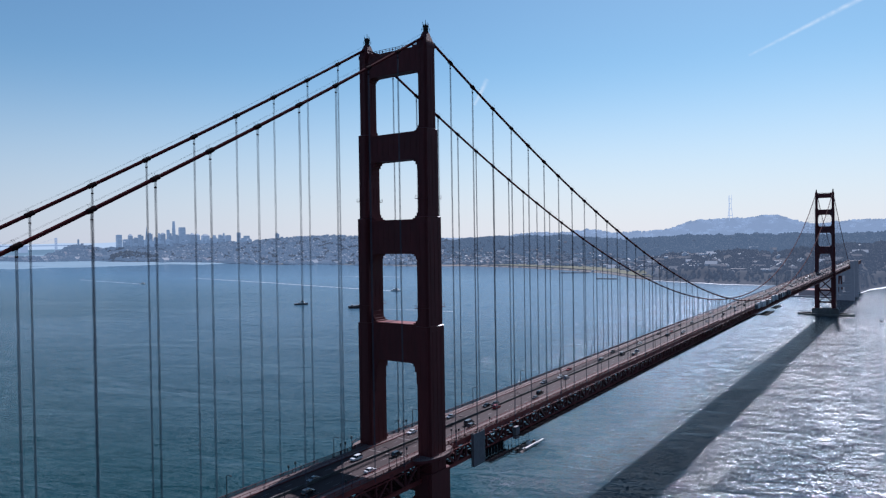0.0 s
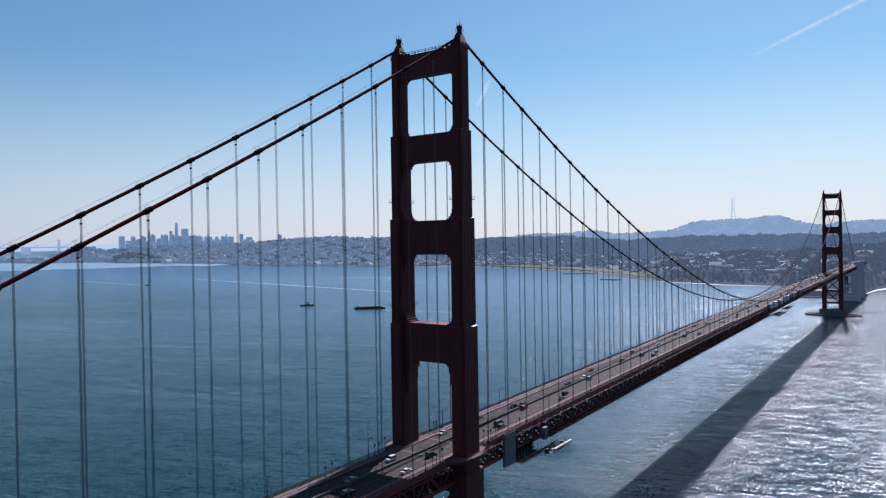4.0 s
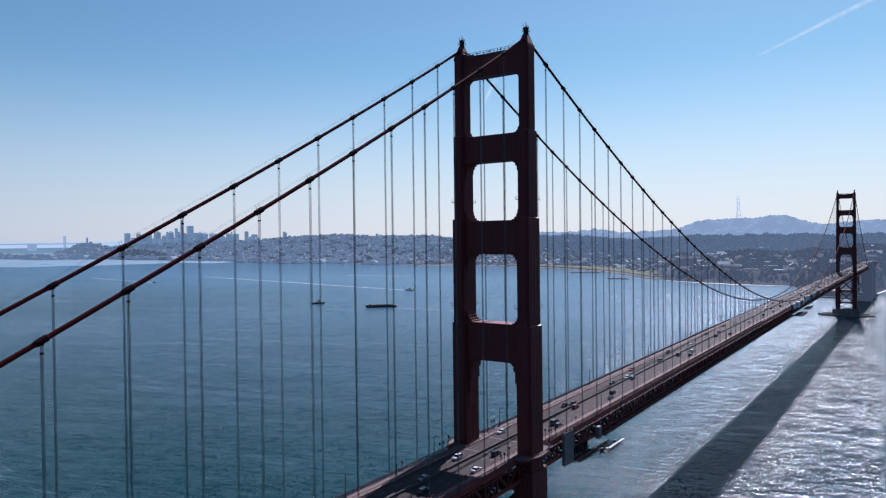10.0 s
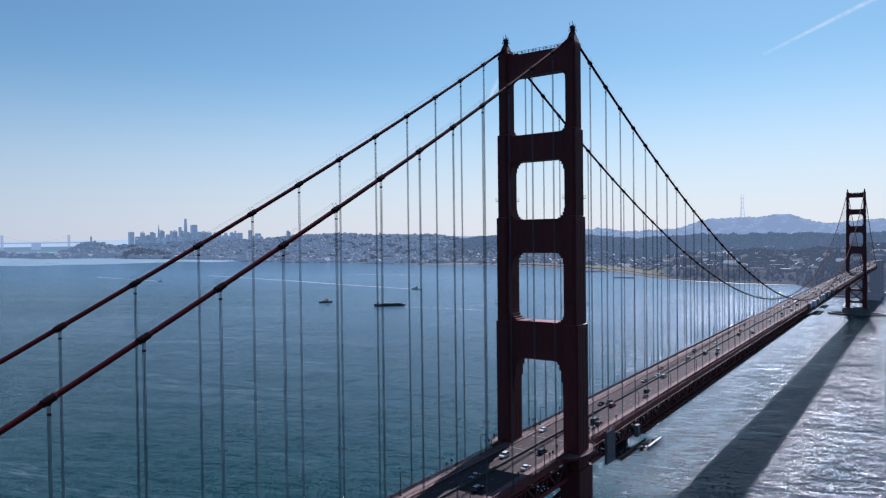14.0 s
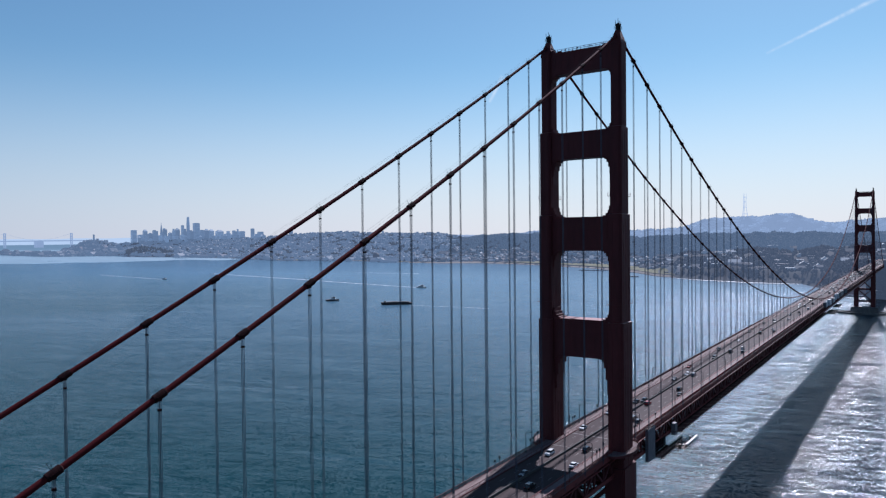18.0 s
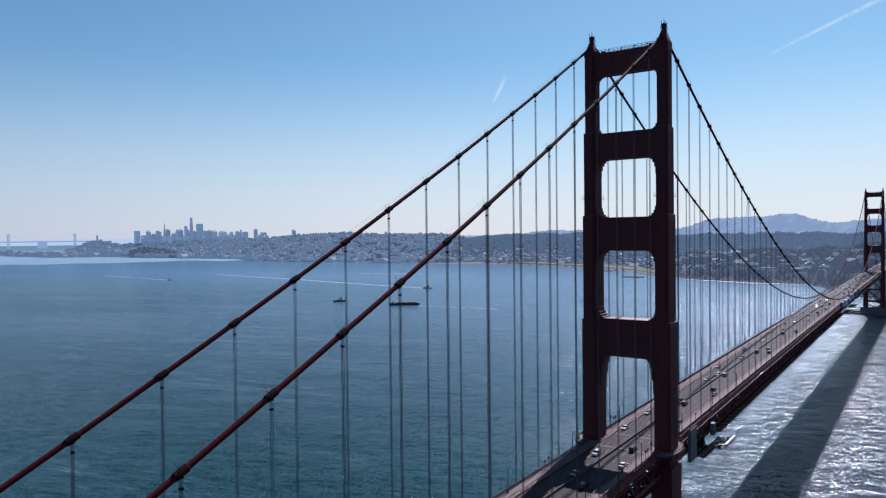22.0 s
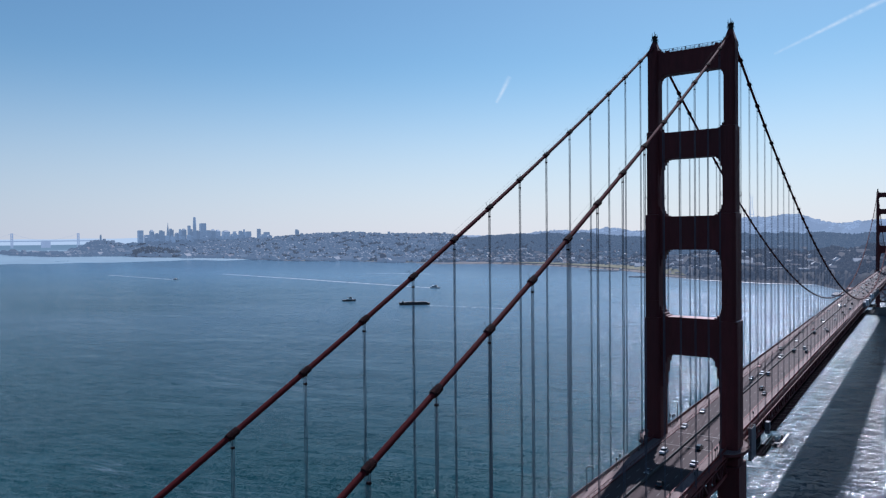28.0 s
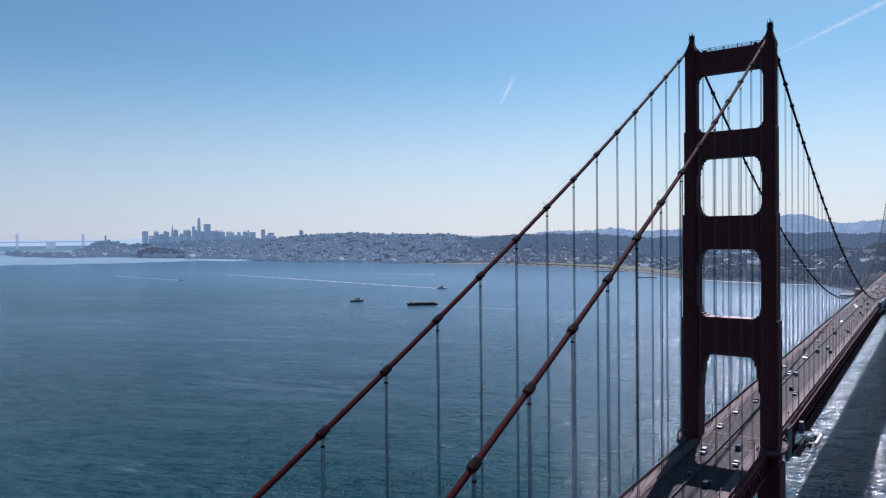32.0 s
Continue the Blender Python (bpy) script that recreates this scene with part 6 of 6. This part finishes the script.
def hull(m, length, beam_w, z0, z1, bow=0.25):
    l, w = length / 2, beam_w / 2
    ring = [(-w, -l), (w, -l), (w, l * (1 - bow * 2)), (w * 0.6, l * (1 - bow)), (0, l), (-w * 0.6, l * (1 - bow)), (-w, l * (1 - bow * 2))]
    i, n = len(m.v), len(ring)
    m.v += [(x * 0.82, y * 0.93, z0) for x, y in ring] + [(x, y, z1 + (0.22 * (z1 - z0) * max(0, y / l) ** 2)) for x, y in ring]
    m.f += [tuple(range(i + n - 1, i - 1, -1)), tuple(range(i + n, i + 2 * n))] + [(i + k, i + (k + 1) % n, i + n + (k + 1) % n, i + n + k) for k in range(n)]
    return m


def tug(x, y, turn):
    t = thing("tugboat", pose(x, y, 0, 0, 0, turn), "dark tugboat with a stepped wheelhouse and mast on the bay", "boat")
    part("hull", hull(Mesh(), 33, 9.5, -1, 3.4), HULL, t)
    part("deckhouse", Mesh().box(-3.2, 3.2, -5, 8, 3.0, 6.2), WHITE, t)
    part("wheelhouse", Mesh().box(-2.4, 2.4, 0.5, 6.5, 6.2, 9.6), DECKG, t)
    part("wheelhouse_windows", Mesh().box(-2.45, 2.45, 0.45, 6.55, 8.0, 9.0), GLASS_DARK, t)
    part("mast", Mesh().tube([(0, 2.5, 9.6), (0, 2.5, 16)], 0.25, 6).beam((-1.6, 2.5, 13.4), (1.6, 2.5, 13.4), 0.2), DARK, t)
    for sx in (-1, 1):
        part("funnel", Mesh().tube([(sx * 1.8, -3, 6), (sx * 1.8, -3, 9.8)], 0.7, 8), HULL, t)
    part("bulwark", Mesh().box(-4.7, 4.7, -16.2, -15.8, 2.8, 3.9), HULL, t)


def barge(x, y, turn):
    t = thing("cargo_ship", pose(x, y, 0, 0, 0, turn), "low dark cargo ship loaded along its deck on the bay", "ship")
    part("hull", hull(Mesh(), 72, 15, -1, 4.6, 0.14), HULL, t)
    part("hatch_coaming", Mesh().box(-6.4, 6.4, -29, 22, 4.6, 6.2), DECKG, t)
    for k in range(7):
        part("cargo_block", Mesh().box(-5.8, 5.8, -28 + k * 7.0, -21.8 + k * 7.0, 6.2, 6.7 + 0.25 * ((k * 5) % 3)), HULL, t)
    part("deckhouse", Mesh().box(-4.4, 4.4, 23.5, 28, 4.6, 8.4), DECKG, t)
    part("mast", Mesh().tube([(0, 26, 8.4), (0, 26, 12)], 0.2, 6), DARK, t)


def ferry(x, y, turn, length, label):
    t = thing("motorboat", pose(x, y, 0, 0, 0, turn), label, "boat")
    part("hull", hull(Mesh(), length, length * 0.28, -0.6, length * 0.1), HULL if length < 15 else WHITE, t)
    part("cabin", Mesh().box(-length * 0.11, length * 0.11, -length * 0.3, length * 0.22, length * 0.1, length * 0.2), WHITE, t)
    part("bridge", Mesh().box(-length * 0.08, length * 0.08, -length * 0.05, length * 0.14, length * 0.2, length * 0.27), DECKG, t)
    part("windows", Mesh().box(-length * 0.112, length * 0.112, -length * 0.25, length * 0.2, length * 0.13, length * 0.165), GLASS_DARK, t)


def wake_material():
    m = bpy.data.materials.new("wake_foam")
    m.use_nodes = True
    n, l = m.node_tree.nodes, m.node_tree.links
    p = n["Principled BSDF"]
    p.inputs["Base Color"].default_value = (0.5, 0.52, 0.55, 1)
    p.inputs["Roughness"].default_value = 0.8
    geo = n.new("ShaderNodeNewGeometry")
    t = n.new("ShaderNodeTexNoise")
    t.inputs["Scale"].default_value = 0.09
    t.inputs["Detail"].default_value = 6
    l.new(geo.outputs["Position"], t.inputs["Vector"])
    r = n.new("ShaderNodeValToRGB")
    r.color_ramp.elements[0].position, r.color_ramp.elements[1].position = 0.24, 0.64
    r.color_ramp.elements[0].color, r.color_ramp.elements[1].color = (0.0, 0.0, 0.0, 1), (0.85, 0.85, 0.85, 1)
    l.new(t.outputs["Fac"], r.inputs[0])
    l.new(r.outputs[0], p.inputs["Alpha"])
    return m


WAKE = wake_material()


def wake(name, x0, y0, x1, y1, w0, w1, n=24):
    """A foam ribbon on the water from a boat's stern back along its way."""
    a, b = Vector((x0, y0, 0)), Vector((x1, y1, 0))
    d = (b - a).normalized()
    s = Vector((-d.y, d.x, 0))
    m = Mesh()
    for k in range(n + 1):
        u = k / n
        c = a.lerp(b, u) + s * (6 * math.sin(u * 2.4))
        w = (w0 + (w1 - w0) * u) / 2
        for q in (-1, 1):
            m.v.append(tuple(squeeze(c + s * q * w + Vector((0, 0, 0.35)))[0]))
    for k in range(n):
        m.f.append((2 * k, 2 * k + 1, 2 * k + 3, 2 * k + 2))
    solid(name, m, WAKE, "white foam wake trailing behind a boat", "wake", kind="structure")


tug(-1088, 984, -48)
barge(-893, 990, 132)
ferry(-1150, 1428, -85, 34, "small fast ferry running ahead of a long white wake")
wake("water_wake_1", -1166, 1430, -1800, 1560, 10, 14)
wake("water_wake_2", -852, 986, -660, 1008, 3.5, 5)
p, s = squeeze((-2300, 1322, 0))
ferry(p.x, p.y, -80, 24 * s, "small motorboat far out on the bay")
wake("water_wake_3", -2318, 1325, -2900, 1400, 7, 5)
wake("water_wake_4", -1950, 2015, -1640, 2060, 7, 11)
wake("water_wake_5", -1800, 1560, -2500, 1690, 14, 7)
p, s = squeeze((-4400, 2220, 0))
ferry(p.x, p.y, -70, 22 * s, "tiny pale boat near the far shore")
# buoy and small craft by the far pier
ferry(92, 1205, 20, 9, "small dark workboat near the far tower pier")


# ---- vapour trails ----
def vapour():
    m = bpy.data.materials.new("vapour_trail")
    m.use_nodes = True
    n, l = m.node_tree.nodes, m.node_tree.links
    n.clear()
    out = n.new("ShaderNodeOutputMaterial")
    tr = n.new("ShaderNodeBsdfTransparent")
    # sunlight on the trail is put in as emission
    em = n.new("ShaderNodeEmission")
    em.inputs["Color"].default_value = (1.0, 0.97, 0.95, 1)
    em.inputs["Strength"].default_value = 0.46
    mix = n.new("ShaderNodeMixShader")
    uv = n.new("ShaderNodeUVMap")
    sep = n.new("ShaderNodeSeparateXYZ")
    l.new(uv.outputs[0], sep.inputs[0])
    edge = n.new("ShaderNodeValToRGB")
    edge.color_ramp.elements[0].position, edge.color_ramp.elements[0].color = 0.0, (0, 0, 0, 1)
    edge.color_ramp.elements[1].position, edge.color_ramp.elements[1].color = 1.0, (0, 0, 0, 1)
    e = edge.color_ramp.elements.new(0.5)
    e.color = (0.62, 0.62, 0.62, 1)
    l.new(sep.outputs["Y"], edge.inputs[0])
    ends = n.new("ShaderNodeValToRGB")
    ends.color_ramp.elements[0].color = (0.4, 0.4, 0.4, 1)
    ends.color_ramp.elements[1].position = 0.5
    l.new(sep.outputs["X"], ends.inputs[0])
    geo = n.new("ShaderNodeNewGeometry")
    no = n.new("ShaderNodeTexNoise")
    no.inputs["Scale"].default_value = 0.035
    no.inputs["Detail"].default_value = 5
    l.new(geo.outputs["Position"], no.inputs["Vector"])
    nr = n.new("ShaderNodeMapRange")
    nr.inputs[1].default_value, nr.inputs[2].default_value, nr.inputs[3].default_value, nr.inputs[4].default_value = 0.3, 0.65, 0.35, 1.0
    l.new(no.outputs["Fac"], nr.inputs[0])
    m1 = n.new("ShaderNodeMath")
    m1.operation = "MULTIPLY"
    l.new(edge.outputs[0], m1.inputs[0])
    l.new(ends.outputs[0], m1.inputs[1])
    m2 = n.new("ShaderNodeMath")
    m2.operation = "MULTIPLY"
    l.new(m1.outputs[0], m2.inputs[0])
    l.new(nr.outputs[0], m2.inputs[1])
    l.new(m2.outputs[0], mix.inputs[0])
    l.new(tr.outputs[0], mix.inputs[1])
    l.new(em.outputs[0], mix.inputs[2])
    l.new(mix.outputs[0], out.inputs[0])
    return m


VAPOUR = vapour()


def trail(a, b, w0, w1, n=16):
    a, b = Vector(a), Vector(b)
    view = (a.lerp(b, 0.5) - EYE_MID).normalized()
    side = (b - a).cross(view).normalized()
    m = Mesh()
    for k in range(n + 1):
        c = a.lerp(b, k / n)
        w = w0 + (w1 - w0) * k / n
        m.v += [tuple(c - side * w), tuple(c + side * w)]
    for k in range(n):
        m.f.append((2 * k, 2 * k + 1, 2 * k + 3, 2 * k + 2))
    me = m.data("backdrop_vapour_trail", VAPOUR)
    uvs = me.uv_layers.new(name="UVMap")
    for poly in me.polygons:
        for li, vi in zip(poly.loop_indices, poly.vertices):
            uvs.data[li].uv = ((vi // 2) / n, vi % 2)
    solid("backdrop_vapour_trail", me, VAPOUR, "faint white vapour trail in the blue sky", "vapour trail", kind="structure")


trail((-640, 3885, 1129), (-90, 3895, 1340), 10, 17)
trail((-2000, 3385, 1108), (-2085, 3370, 960), 20, 12)
